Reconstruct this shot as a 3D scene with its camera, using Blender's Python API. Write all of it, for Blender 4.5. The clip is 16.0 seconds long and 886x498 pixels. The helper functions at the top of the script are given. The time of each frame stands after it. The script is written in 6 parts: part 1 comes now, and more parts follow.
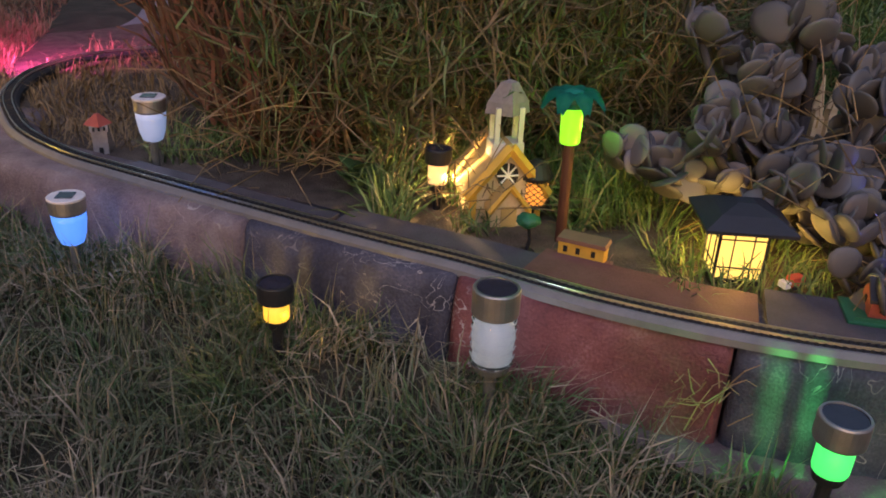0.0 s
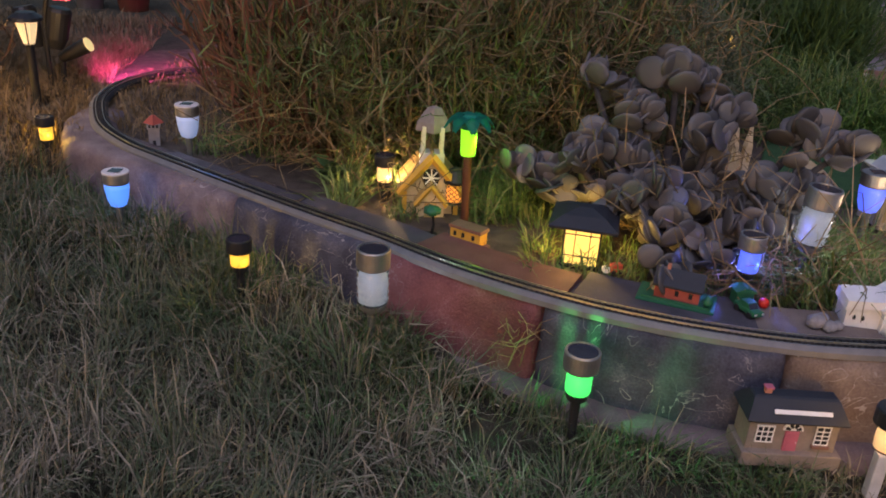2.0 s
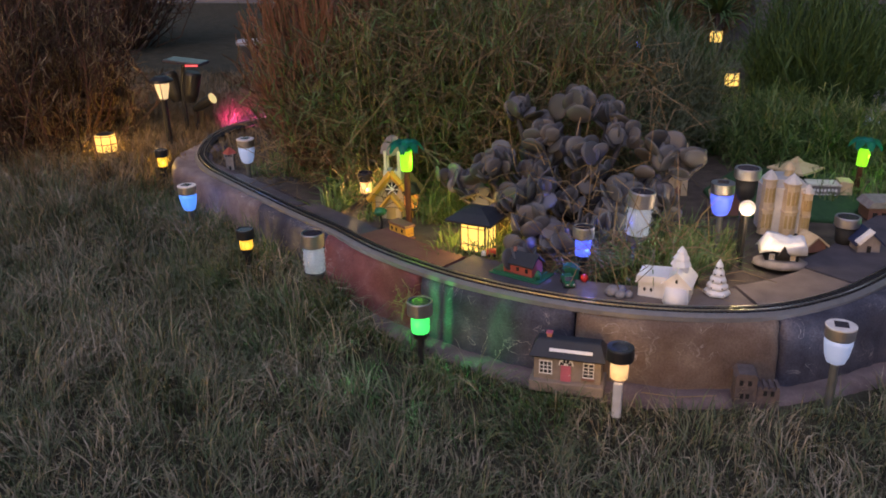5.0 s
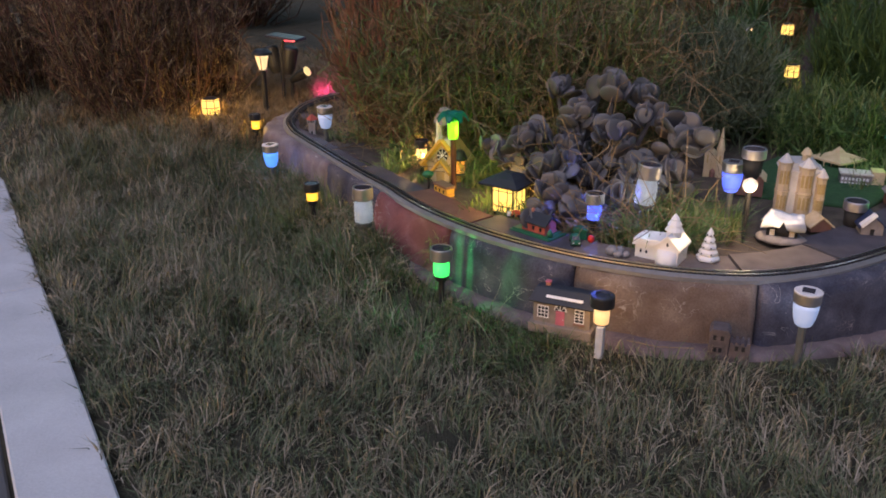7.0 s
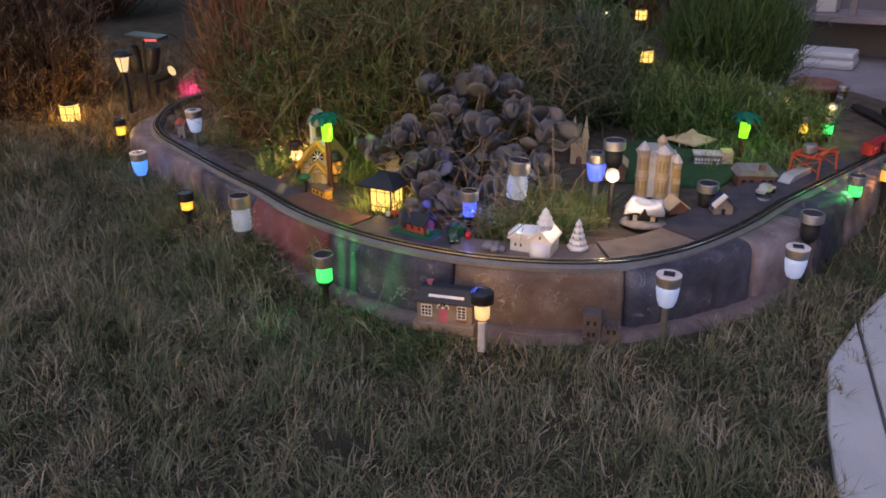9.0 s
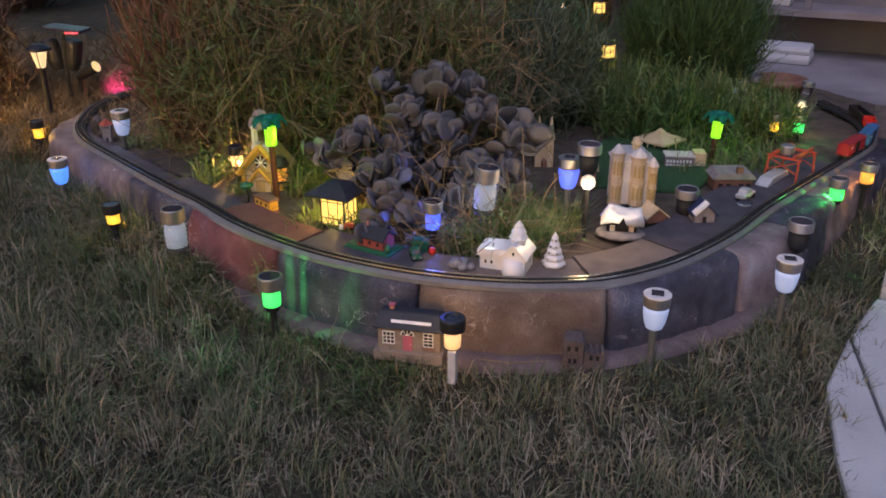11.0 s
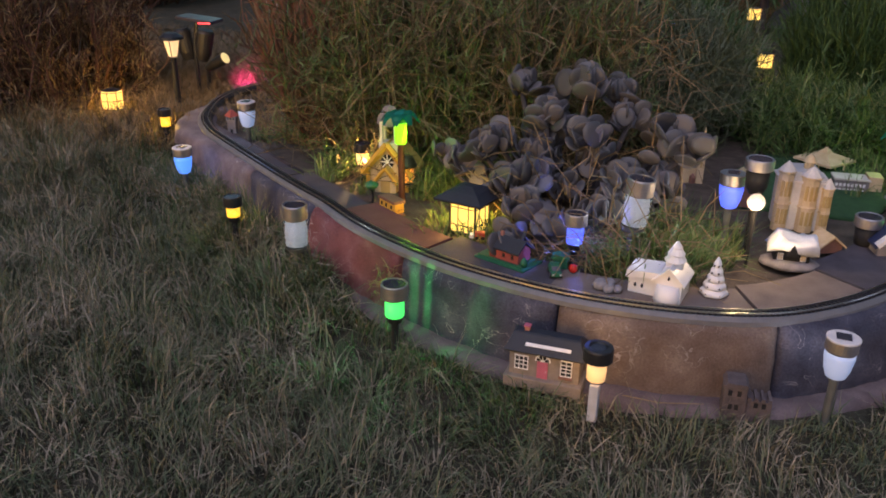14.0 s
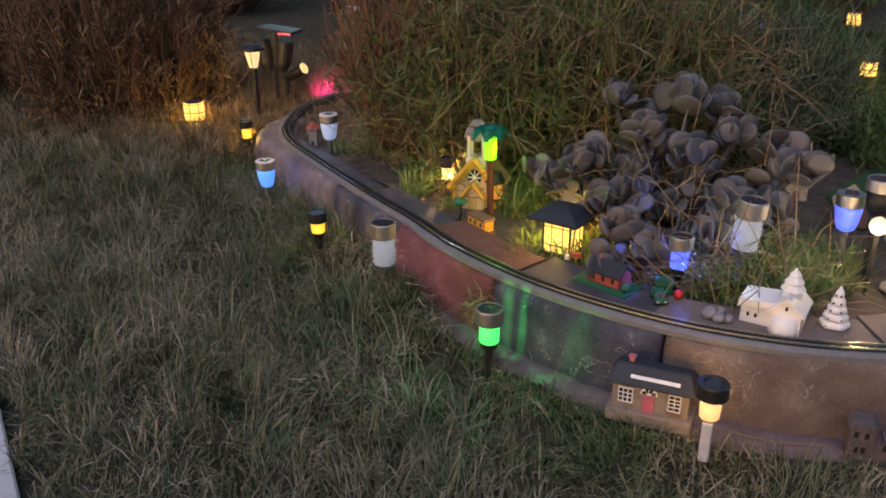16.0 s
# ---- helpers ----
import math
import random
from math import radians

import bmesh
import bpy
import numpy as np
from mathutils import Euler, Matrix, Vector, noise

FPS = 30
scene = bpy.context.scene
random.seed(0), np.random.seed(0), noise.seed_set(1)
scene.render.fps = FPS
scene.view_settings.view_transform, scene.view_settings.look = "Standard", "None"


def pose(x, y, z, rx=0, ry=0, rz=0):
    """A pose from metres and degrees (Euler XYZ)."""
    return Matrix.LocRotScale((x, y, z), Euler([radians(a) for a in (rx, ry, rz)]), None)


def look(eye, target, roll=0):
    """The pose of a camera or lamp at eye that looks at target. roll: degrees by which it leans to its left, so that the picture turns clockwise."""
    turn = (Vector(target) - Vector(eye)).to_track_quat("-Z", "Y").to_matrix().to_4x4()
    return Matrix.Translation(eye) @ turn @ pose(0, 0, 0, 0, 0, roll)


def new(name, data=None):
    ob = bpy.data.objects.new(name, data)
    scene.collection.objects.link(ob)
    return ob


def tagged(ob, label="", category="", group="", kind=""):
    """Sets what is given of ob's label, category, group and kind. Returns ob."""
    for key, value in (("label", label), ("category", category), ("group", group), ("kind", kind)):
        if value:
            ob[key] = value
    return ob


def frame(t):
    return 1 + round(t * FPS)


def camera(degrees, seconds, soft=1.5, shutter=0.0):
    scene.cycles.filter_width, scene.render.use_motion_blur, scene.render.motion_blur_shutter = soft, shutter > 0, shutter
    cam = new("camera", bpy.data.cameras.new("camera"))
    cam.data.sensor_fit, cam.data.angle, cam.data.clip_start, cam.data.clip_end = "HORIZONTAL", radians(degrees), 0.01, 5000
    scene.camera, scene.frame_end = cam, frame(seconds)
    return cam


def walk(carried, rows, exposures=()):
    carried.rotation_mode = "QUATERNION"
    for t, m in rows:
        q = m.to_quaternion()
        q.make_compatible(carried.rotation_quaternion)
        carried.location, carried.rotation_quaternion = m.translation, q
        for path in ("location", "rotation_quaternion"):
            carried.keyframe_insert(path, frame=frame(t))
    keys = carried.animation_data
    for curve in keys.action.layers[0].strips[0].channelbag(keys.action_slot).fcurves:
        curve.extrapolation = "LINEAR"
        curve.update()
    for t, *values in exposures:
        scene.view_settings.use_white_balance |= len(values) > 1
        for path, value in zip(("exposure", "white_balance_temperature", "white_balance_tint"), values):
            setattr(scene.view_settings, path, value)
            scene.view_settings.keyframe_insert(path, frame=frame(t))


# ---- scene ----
cam = camera(57.0, 16.0, soft=1.8)
# seconds, x, y, z, pitch, roll, yaw
ROWS = [
    (0.0, 0.0352, 0.0150, 0.6846, -25.30, 2.66, -5.72),
    (0.5, 0.1274, -0.1060, 0.7218, -26.02, 2.84, -3.70),
    (1.0, 0.1937, -0.2154, 0.7473, -25.47, 2.89, -1.04),
    (1.5, 0.2251, -0.3162, 0.7657, -24.74, 3.85, -0.20),
    (2.0, 0.3593, -0.3810, 0.7979, -24.01, 3.67, 2.90),
    (2.5, 0.4608, -0.4430, 0.8182, -23.65, 2.94, 4.94),
    (3.0, 0.5353, -0.5443, 0.8429, -23.51, 2.16, 6.82),
    (3.2, 0.6020, -0.5619, 0.8482, -23.36, 1.93, 7.91),
    (5.3, 1.0898, -0.8084, 0.8964, -20.97, -1.31, 20.41),
    (5.5, 1.0943, -0.8370, 0.8922, -21.12, -1.37, 21.05),
    (6.0, 1.1514, -0.9199, 0.8898, -21.50, -1.20, 22.86),
    (6.5, 1.2755, -0.9336, 0.9116, -21.81, -0.41, 25.69),
    (7.0, 1.3584, -0.9291, 0.9083, -21.84, -0.37, 27.73),
    (7.5, 1.3837, -0.9211, 0.9360, -22.48, -1.51, 26.03),
    (8.0, 1.3905, -0.9293, 0.9589, -22.75, -2.02, 23.31),
    (8.5, 1.3850, -0.9468, 0.9766, -23.03, -1.40, 20.76),
    (9.0, 1.3724, -0.9387, 0.9757, -23.45, -0.79, 18.97),
    (9.2, 1.3759, -0.9262, 0.9609, -23.22, -0.92, 18.66),
    (11.5, 1.2246, -0.7133, 0.9348, -24.07, 0.46, 13.94),
    (12.0, 1.1905, -0.6795, 0.9142, -23.84, 0.98, 14.24),
    (12.5, 1.1686, -0.6569, 0.9048, -23.98, 1.02, 15.67),
    (13.0, 1.1614, -0.6398, 0.8922, -23.86, 0.97, 17.90),
    (13.5, 1.1590, -0.6314, 0.8876, -23.70, 0.78, 20.21),
    (14.0, 1.1477, -0.6287, 0.8798, -23.24, 0.73, 22.27),
    (14.5, 1.1211, -0.5855, 0.8694, -23.14, 0.29, 24.11),
    (15.0, 1.0842, -0.5765, 0.8765, -23.14, -0.14, 25.18),
    (15.5, 1.0814, -0.5733, 0.8693, -22.67, -0.35, 26.41),
    (16.0, 1.0551, -0.5912, 0.8898, -23.04, -0.48, 26.84),]
walk(cam, [(t, pose(x, y, z, 90 + pitch, 0, yaw) @ pose(0, 0, 0, 0, 0, roll)) for t, x, y, z, pitch, roll, yaw in ROWS],
     exposures=[(0.0, 0.92, 6250, 14), (3.2, 0.9, 6250, 14), (5.5, 0.98, 6250, 11), (7.0, 1.2, 6250, 10), (9.0, 1.0, 6200, 13), (12.5, 1.0, 6250, 13), (15.5, 1.12, 6550, 9), (16.0, 1.12, 6550, 9)])
# ---- light: dusk sky, almost no sun ----
world = bpy.data.worlds.new("dusk")
world.use_nodes = True
scene.world = world
wt = world.node_tree
wt.nodes.clear()
sky = wt.nodes.new("ShaderNodeTexSky")
sky.sky_type, sky.sun_disc = "NISHITA", False
sky.sun_elevation, sky.sun_rotation = radians(4), radians(200)
sky.air_density, sky.dust_density, sky.ozone_density = 1.2, 2.0, 2.0
bg = wt.nodes.new("ShaderNodeBackground")
bg.inputs["Strength"].default_value = 0.15
wo = wt.nodes.new("ShaderNodeOutputWorld")
wt.links.new(sky.outputs["Color"], bg.inputs["Color"])
wt.links.new(bg.outputs["Background"], wo.inputs["Surface"])
sun_data = bpy.data.lights.new("sun", "SUN")
sun_data.energy, sun_data.angle, sun_data.color = 0.75, radians(60), (0.87, 0.75, 1.0)
sun = new("sun", sun_data)
sun.matrix_world = look((0.5, -3, 6), (0.5, 0.8, 0))

R = np.random.RandomState(7)


# ---- materials ----
def material(name, ramp, rough=0.7, metal=0.0, scale=60.0, fine=600.0, bump=0.25, source="noise", spec=0.4, dist=0.002):
    m = bpy.data.materials.new(name)
    m.use_nodes = True
    t = m.node_tree
    p = t.nodes["Principled BSDF"]
    p.inputs["Roughness"].default_value, p.inputs["Metallic"].default_value = rough, metal
    p.inputs["Specular IOR Level"].default_value = spec
    coord = t.nodes.new("ShaderNodeTexCoord")
    n1 = t.nodes.new("ShaderNodeTexNoise")
    n1.inputs["Scale"].default_value, n1.inputs["Detail"].default_value = scale, 6
    n2 = t.nodes.new("ShaderNodeTexNoise")
    n2.inputs["Scale"].default_value, n2.inputs["Detail"].default_value = fine, 4
    for n in (n1, n2):
        t.links.new(coord.outputs["Object"], n.inputs["Vector"])
    cr = t.nodes.new("ShaderNodeValToRGB")
    cr.color_ramp.elements[0].color = (*ramp[0], 1)
    cr.color_ramp.elements[1].color = (*ramp[-1], 1)
    cr.color_ramp.elements[0].position, cr.color_ramp.elements[1].position = (0.3, 0.7) if source == "noise" else (0.0, 1.0)
    for k, c in enumerate(ramp[1:-1]):
        e = cr.color_ramp.elements.new((k + 1) / (len(ramp) - 1) * (0.4 if source == "noise" else 1.0) + (0.3 if source == "noise" else 0))
        e.color = (*c, 1)
    if source == "island":
        g = t.nodes.new("ShaderNodeNewGeometry")
        drift = t.nodes.new("ShaderNodeMapRange")
        drift.inputs["From Min"].default_value, drift.inputs["From Max"].default_value = 0.3, 0.7
        drift.inputs["To Min"].default_value, drift.inputs["To Max"].default_value = -0.14, 0.42
        t.links.new(n1.outputs["Fac"], drift.inputs["Value"])
        blend = t.nodes.new("ShaderNodeMath")
        blend.operation = "MULTIPLY_ADD"
        blend.inputs[1].default_value = 0.78
        t.links.new(g.outputs["Random Per Island"], blend.inputs[0])
        t.links.new(drift.outputs["Result"], blend.inputs[2])
        t.links.new(blend.outputs[0], cr.inputs["Fac"])
    elif source == "object":
        g = t.nodes.new("ShaderNodeObjectInfo")
        add = t.nodes.new("ShaderNodeMath")
        add.operation = "MULTIPLY_ADD"
        add.inputs[1].default_value, add.inputs[2].default_value = 0.5, 0.0
        t.links.new(n1.outputs["Fac"], add.inputs[0])
        mul = t.nodes.new("ShaderNodeMath")
        mul.operation = "MULTIPLY_ADD"
        mul.inputs[1].default_value = 0.55
        t.links.new(g.outputs["Random"], mul.inputs[0])
        t.links.new(add.outputs[0], mul.inputs[2])
        t.links.new(mul.outputs[0], cr.inputs["Fac"])
    else:
        mix = t.nodes.new("ShaderNodeMath")
        mix.operation = "MULTIPLY_ADD"
        mix.inputs[1].default_value = 0.3
        t.links.new(n2.outputs["Fac"], mix.inputs[0])
        sc = t.nodes.new("ShaderNodeMath")
        sc.operation = "MULTIPLY"
        sc.inputs[1].default_value = 0.7
        t.links.new(n1.outputs["Fac"], sc.inputs[0])
        t.links.new(sc.outputs[0], mix.inputs[2])
        t.links.new(mix.outputs[0], cr.inputs["Fac"])
    t.links.new(cr.outputs["Color"], p.inputs["Base Color"])
    if bump:
        b = t.nodes.new("ShaderNodeBump")
        b.inputs["Strength"].default_value, b.inputs["Distance"].default_value = bump, dist
        t.links.new(n2.outputs["Fac"], b.inputs["Height"])
        t.links.new(b.outputs["Normal"], p.inputs["Normal"])
    return m


def tone(c, lo=0.8, hi=1.15):
    return [tuple(v * lo for v in c), tuple(min(1, v * hi) for v in c)]


def plastic(name, c, rough=0.45, metal=0.0, bump=0.08):
    return material(name, tone(c), rough, metal, 40, 500, bump)


def glowing(name, c, strength, base=None, scale=70, spread=0.31):
    m = bpy.data.materials.new(name)
    m.use_nodes = True
    p = m.node_tree.nodes["Principled BSDF"]
    p.inputs["Base Color"].default_value = (*(base or c), 1)
    p.inputs["Roughness"].default_value = 0.35
    p.inputs["Emission Color"].default_value = (*c, 1)
    n = m.node_tree.nodes.new("ShaderNodeTexNoise")
    n.inputs["Scale"].default_value = scale
    k = m.node_tree.nodes.new("ShaderNodeMapRange")
    k.inputs["To Min"].default_value, k.inputs["To Max"].default_value = strength * 0.55 * (1 - spread), strength * 0.55 * (1 + spread)
    m.node_tree.links.new(n.outputs["Fac"], k.inputs["Value"])
    m.node_tree.links.new(k.outputs["Result"], p.inputs["Emission Strength"])
    return m


def clear_glass(name, c=(0.95, 0.97, 1.0), rough=0.06):
    m = bpy.data.materials.new(name)
    m.use_nodes = True
    p = m.node_tree.nodes["Principled BSDF"]
    p.inputs["Base Color"].default_value = (*c, 1)
    p.inputs["Roughness"].default_value = rough
    p.inputs["Transmission Weight"].default_value = 1.0
    p.inputs["IOR"].default_value = 1.2
    return m


SLATE = [(0.019, 0.019, 0.030), (0.037, 0.037, 0.057), (0.066, 0.066, 0.092), (0.14, 0.138, 0.175)]
MAUVE = [(0.075, 0.058, 0.068), (0.13, 0.10, 0.112), (0.19, 0.155, 0.165), (0.26, 0.23, 0.24)]
RUST = [(0.07, 0.022, 0.024), (0.125, 0.037, 0.040), (0.17, 0.06, 0.062), (0.27, 0.14, 0.14)]
TAN = [(0.065, 0.045, 0.037), (0.115, 0.08, 0.064), (0.16, 0.12, 0.098), (0.24, 0.19, 0.16)]
M = dict(
    slate=material("slate_concrete", SLATE, 0.8, 0, 14, 260, 0.6, dist=0.004),
    mauve=material("mauve_concrete", MAUVE, 0.8, 0, 14, 260, 0.6, dist=0.004),
    rust=material("rust_red_concrete", RUST, 0.75, 0, 14, 260, 0.6, dist=0.004),
    tan=material("tan_concrete", TAN, 0.8, 0, 14, 260, 0.6, dist=0.004),
    footing=material("footing_concrete", [(0.085, 0.062, 0.064), (0.13, 0.098, 0.10), (0.20, 0.155, 0.155)], 0.85, 0, 20, 300, 0.5, dist=0.004),
    paver=material("grey_paver", [(0.042, 0.038, 0.047), (0.092, 0.083, 0.096)], 0.85, 0, 20, 300, 0.4),
    paver_red=material("red_paver", [(0.11, 0.045, 0.036), (0.19, 0.085, 0.068)], 0.85, 0, 20, 300, 0.4),
    paver_tan=material("tan_paver", [(0.13, 0.10, 0.085), (0.22, 0.175, 0.15)], 0.85, 0, 20, 300, 0.4),
    slab=material("pale_concrete", [(0.38, 0.38, 0.40), (0.55, 0.55, 0.57)], 0.85, 0, 6, 200, 0.4),
    asphalt=material("asphalt", [(0.05, 0.05, 0.055), (0.10, 0.10, 0.105)], 0.9, 0, 10, 400, 0.6),
    soil=material("dark_soil", [(0.035, 0.028, 0.022), (0.09, 0.07, 0.055), (0.14, 0.11, 0.08)], 0.95, 0, 25, 300, 1.0, dist=0.006),
    lawn=material("lawn_thatch", [(0.02, 0.022, 0.012), (0.045, 0.042, 0.026), (0.08, 0.07, 0.045)], 0.95, 0, 12, 220, 1.0, dist=0.008),
    grass=material("grass_blades", [(0.056, 0.077, 0.040), (0.085, 0.112, 0.055), (0.115, 0.132, 0.072), (0.16, 0.145, 0.09), (0.24, 0.205, 0.145), (0.36, 0.31, 0.23)], 0.6, 0, 5, 300, 0, "island", 0.3),
    grass_dry=material("dry_grass_blades", [(0.10, 0.075, 0.03), (0.20, 0.14, 0.07), (0.30, 0.21, 0.12)], 0.7, 0, 30, 300, 0, "island", 0.3),
    lush=material("lush_grass_blades", [(0.03, 0.06, 0.022), (0.05, 0.10, 0.032), (0.08, 0.14, 0.05), (0.12, 0.17, 0.07)], 0.55, 0, 30, 300, 0, "island", 0.3),
    herb=material("green_weeds", [(0.035, 0.07, 0.02), (0.08, 0.14, 0.035), (0.14, 0.20, 0.06), (0.22, 0.20, 0.09)], 0.55, 0, 30, 300, 0, "island", 0.3),
    twig_red=material("reddish_twigs", [(0.05, 0.06, 0.025), (0.10, 0.065, 0.035), (0.17, 0.07, 0.045), (0.20, 0.13, 0.08)], 0.7, 0, 30, 300, 0, "island", 0.25),
    twig_tan=material("tan_twigs", [(0.05, 0.05, 0.022), (0.09, 0.09, 0.035), (0.16, 0.12, 0.07), (0.25, 0.19, 0.12)], 0.7, 0, 30, 300, 0, "island", 0.25),
    twig_dark=material("dark_twigs", [(0.03, 0.028, 0.015), (0.07, 0.04, 0.03), (0.12, 0.06, 0.045), (0.10, 0.09, 0.05)], 0.75, 0, 30, 300, 0, "island", 0.2),
    fern=material("fine_green_foliage", [(0.02, 0.05, 0.016), (0.04, 0.085, 0.025), (0.07, 0.12, 0.035)], 0.6, 0, 30, 300, 0, "island", 0.3),
    jade=material("grey_jade_leaf", [(0.040, 0.038, 0.039), (0.070, 0.068, 0.071), (0.118, 0.116, 0.122), (0.11, 0.078, 0.080)], 0.5, 0, 18, 200, 0.1, "object"),
    bark=material("grey_bark", [(0.03, 0.026, 0.026), (0.075, 0.066, 0.062)], 0.9, 0, 40, 300, 0.6),
    tie=plastic("black_tie_plastic", (0.02, 0.02, 0.023), 0.8),
    roadbed=plastic("grey_roadbed_with_sheen", (0.15, 0.147, 0.15), 0.45),
    rail=plastic("nickel_rail", (0.55, 0.54, 0.52), 0.3, 1.0, 0),
    steel=plastic("brushed_steel", (0.42, 0.41, 0.42), 0.5, 1.0, 0.05),
    black=plastic("black_plastic", (0.02, 0.02, 0.022), 0.4),
    panel=plastic("solar_cell", (0.03, 0.03, 0.045), 0.15),
    white_rim=plastic("white_rim_plastic", (0.68, 0.64, 0.64), 0.5),
    stake=plastic("grey_stake_plastic", (0.5, 0.5, 0.52), 0.4),
    stake_dim=plastic("dull_grey_stake", (0.10, 0.105, 0.10), 0.6),
    ruin=material("weathered_brown_resin", [(0.060, 0.048, 0.050), (0.13, 0.105, 0.105)], 0.9, 0, 40, 260, 0.6),
    rubble=material("grey_rubble", [(0.16, 0.15, 0.155), (0.32, 0.30, 0.31)], 0.9, 0, 60, 300, 0.5),
    turf=material("green_model_turf", [(0.018, 0.055, 0.022), (0.04, 0.10, 0.035)], 0.95, 0, 60, 700, 1.0),
    fern_grey=material("grey_green_foliage", [(0.05, 0.065, 0.035), (0.09, 0.11, 0.06), (0.15, 0.165, 0.10)], 0.65, 0, 30, 300, 0, "island", 0.3),
    ceramic=material("white_glazed_ceramic", [(0.72, 0.70, 0.69), (0.82, 0.80, 0.79)], 0.3, 0, 30, 200, 0.1),
    glass=clear_glass("lamp_glass"),
    house_wall=material("tan_brick_resin", [(0.17, 0.14, 0.115), (0.28, 0.23, 0.19)], 0.85, 0, 40, 260, 0.6),
    house_roof=plastic("dark_slate_resin", (0.022, 0.026, 0.036), 0.6, bump=0.3),
    pink=plastic("pink_door_paint", (0.45, 0.12, 0.17), 0.5),
    white=plastic("white_paint", (0.78, 0.77, 0.76), 0.5),
    dark=plastic("dark_void", (0.012, 0.012, 0.013), 0.7),
    grey_resin=material("grey_resin", [(0.16, 0.14, 0.14), (0.30, 0.27, 0.26)], 0.85, 0, 40, 260, 0.5),
    ochre=plastic("ochre_trim_paint", (0.62, 0.36, 0.05), 0.6),
    cream=material("cream_resin", [(0.46, 0.34, 0.18), (0.66, 0.53, 0.34)], 0.7, 0, 30, 200, 0.3),
    cream_roof=material("ochre_trim", [(0.36, 0.24, 0.08), (0.50, 0.36, 0.15)], 0.7, 0, 30, 200, 0.3),
    pale_stone=material("pale_model_stone", [(0.50, 0.46, 0.40), (0.70, 0.66, 0.60)], 0.7, 0, 30, 200, 0.3),
    brown=plastic("brown_paint", (0.20, 0.10, 0.075), 0.6),
    yellow=plastic("caboose_yellow", (0.62, 0.36, 0.05), 0.5),
    red=plastic("boxcar_red", (0.33, 0.02, 0.03), 0.45),
    bright_red=plastic("gondola_red", (0.62, 0.03, 0.02), 0.45),
    blue=plastic("boxcar_blue", (0.03, 0.13, 0.30), 0.45),
    green=plastic("model_green", (0.02, 0.12, 0.06), 0.5),
    navy=plastic("model_navy", (0.02, 0.03, 0.08), 0.5),
    barn=plastic("barn_red", (0.34, 0.075, 0.055), 0.6),
    crane=plastic("gantry_red", (0.50, 0.08, 0.04), 0.5),
    leaf_green=plastic("palm_leaf_plastic", (0.015, 0.22, 0.15), 0.4),
    trunk=plastic("palm_trunk_plastic", (0.08, 0.028, 0.015), 0.6),
    house_grey=material("grey_stucco", [(0.13, 0.13, 0.16), (0.17, 0.17, 0.20)], 0.9, 0, 4, 150, 0.5),
    patio=material("patio_concrete", [(0.13, 0.115, 0.125), (0.20, 0.18, 0.195), (0.29, 0.265, 0.28)], 0.9, 0, 3, 120, 0.5),
    terracotta=material("terracotta", [(0.36, 0.14, 0.09), (0.46, 0.21, 0.14)], 0.85, 0, 20, 200, 0.3),
    silver=plastic("silver_paint", (0.55, 0.55, 0.56), 0.4, 0.3),
)


# ---- builders ----
def link(name, bm, mat, parent=None, label="", smooth=False):
    me = bpy.data.meshes.new(name)
    bm.to_mesh(me)
    bm.free()
    if smooth:
        for p in me.polygons:
            p.use_smooth = True
    me.materials.append(M[mat] if isinstance(mat, str) else mat)
    ob = new(name, me)
    if parent:
        ob.parent = parent
    if label:
        ob["label"] = label
    return ob


part = link


def arrays(name, verts, faces, mat, parent=None, smooth=False):
    me = bpy.data.meshes.new(name)
    me.from_pydata(verts, [], faces)
    if smooth:
        me.polygons.foreach_set("use_smooth", [True] * len(me.polygons))
    me.materials.append(M[mat])
    ob = new(name, me)
    if parent:
        ob.parent = parent
    return ob


def thing(name, x, y, z, turn=0.0, label="", category="", group="", scale=1.0):
    ob = new(name)
    ob.empty_display_size = 0.02
    ob.location, ob.rotation_euler, ob.scale = (x, y, z), (0, 0, radians(turn)), (scale,) * 3
    return tagged(ob, label, category, group)


def box(bm, sx, sy, sz, x=0, y=0, z=0, bev=0.0, turn=None):
    """A box that stands on z."""
    m = Matrix.Translation((x, y, z + sz / 2)) @ (turn or Matrix()) @ Matrix.Diagonal((sx, sy, sz, 1))
    r = bmesh.ops.create_cube(bm, size=1, matrix=m)
    if bev:
        es = list({e for v in r["verts"] for e in v.link_edges})
        bmesh.ops.bevel(bm, geom=es, offset=bev, segments=2, profile=0.6, affect="EDGES")
    return bm


def lathe(bm, profile, seg=20, x=0, y=0, z=0, cap=True):
    rings = []
    for r, h in profile:
        rings.append([bm.verts.new((x + r * math.cos(2 * math.pi * k / seg), y + r * math.sin(2 * math.pi * k / seg), z + h)) for k in range(seg)])
    for a, b in zip(rings, rings[1:]):
        for k in range(seg):
            bm.faces.new((a[k], a[(k + 1) % seg], b[(k + 1) % seg], b[k]))
    if cap:
        bm.faces.new(rings[0][::-1])
        bm.faces.new(rings[-1])
    return bm


def rod(bm, a, b, r, seg=6, r2=None):
    a, b = Vector(a), Vector(b)
    d = b - a
    m = Matrix.Translation((a + b) / 2) @ d.to_track_quat("Z", "Y").to_matrix().to_4x4()
    bmesh.ops.create_cone(bm, cap_ends=True, segments=seg, radius1=r, radius2=r if r2 is None else r2, depth=d.length, matrix=m)
    return bm


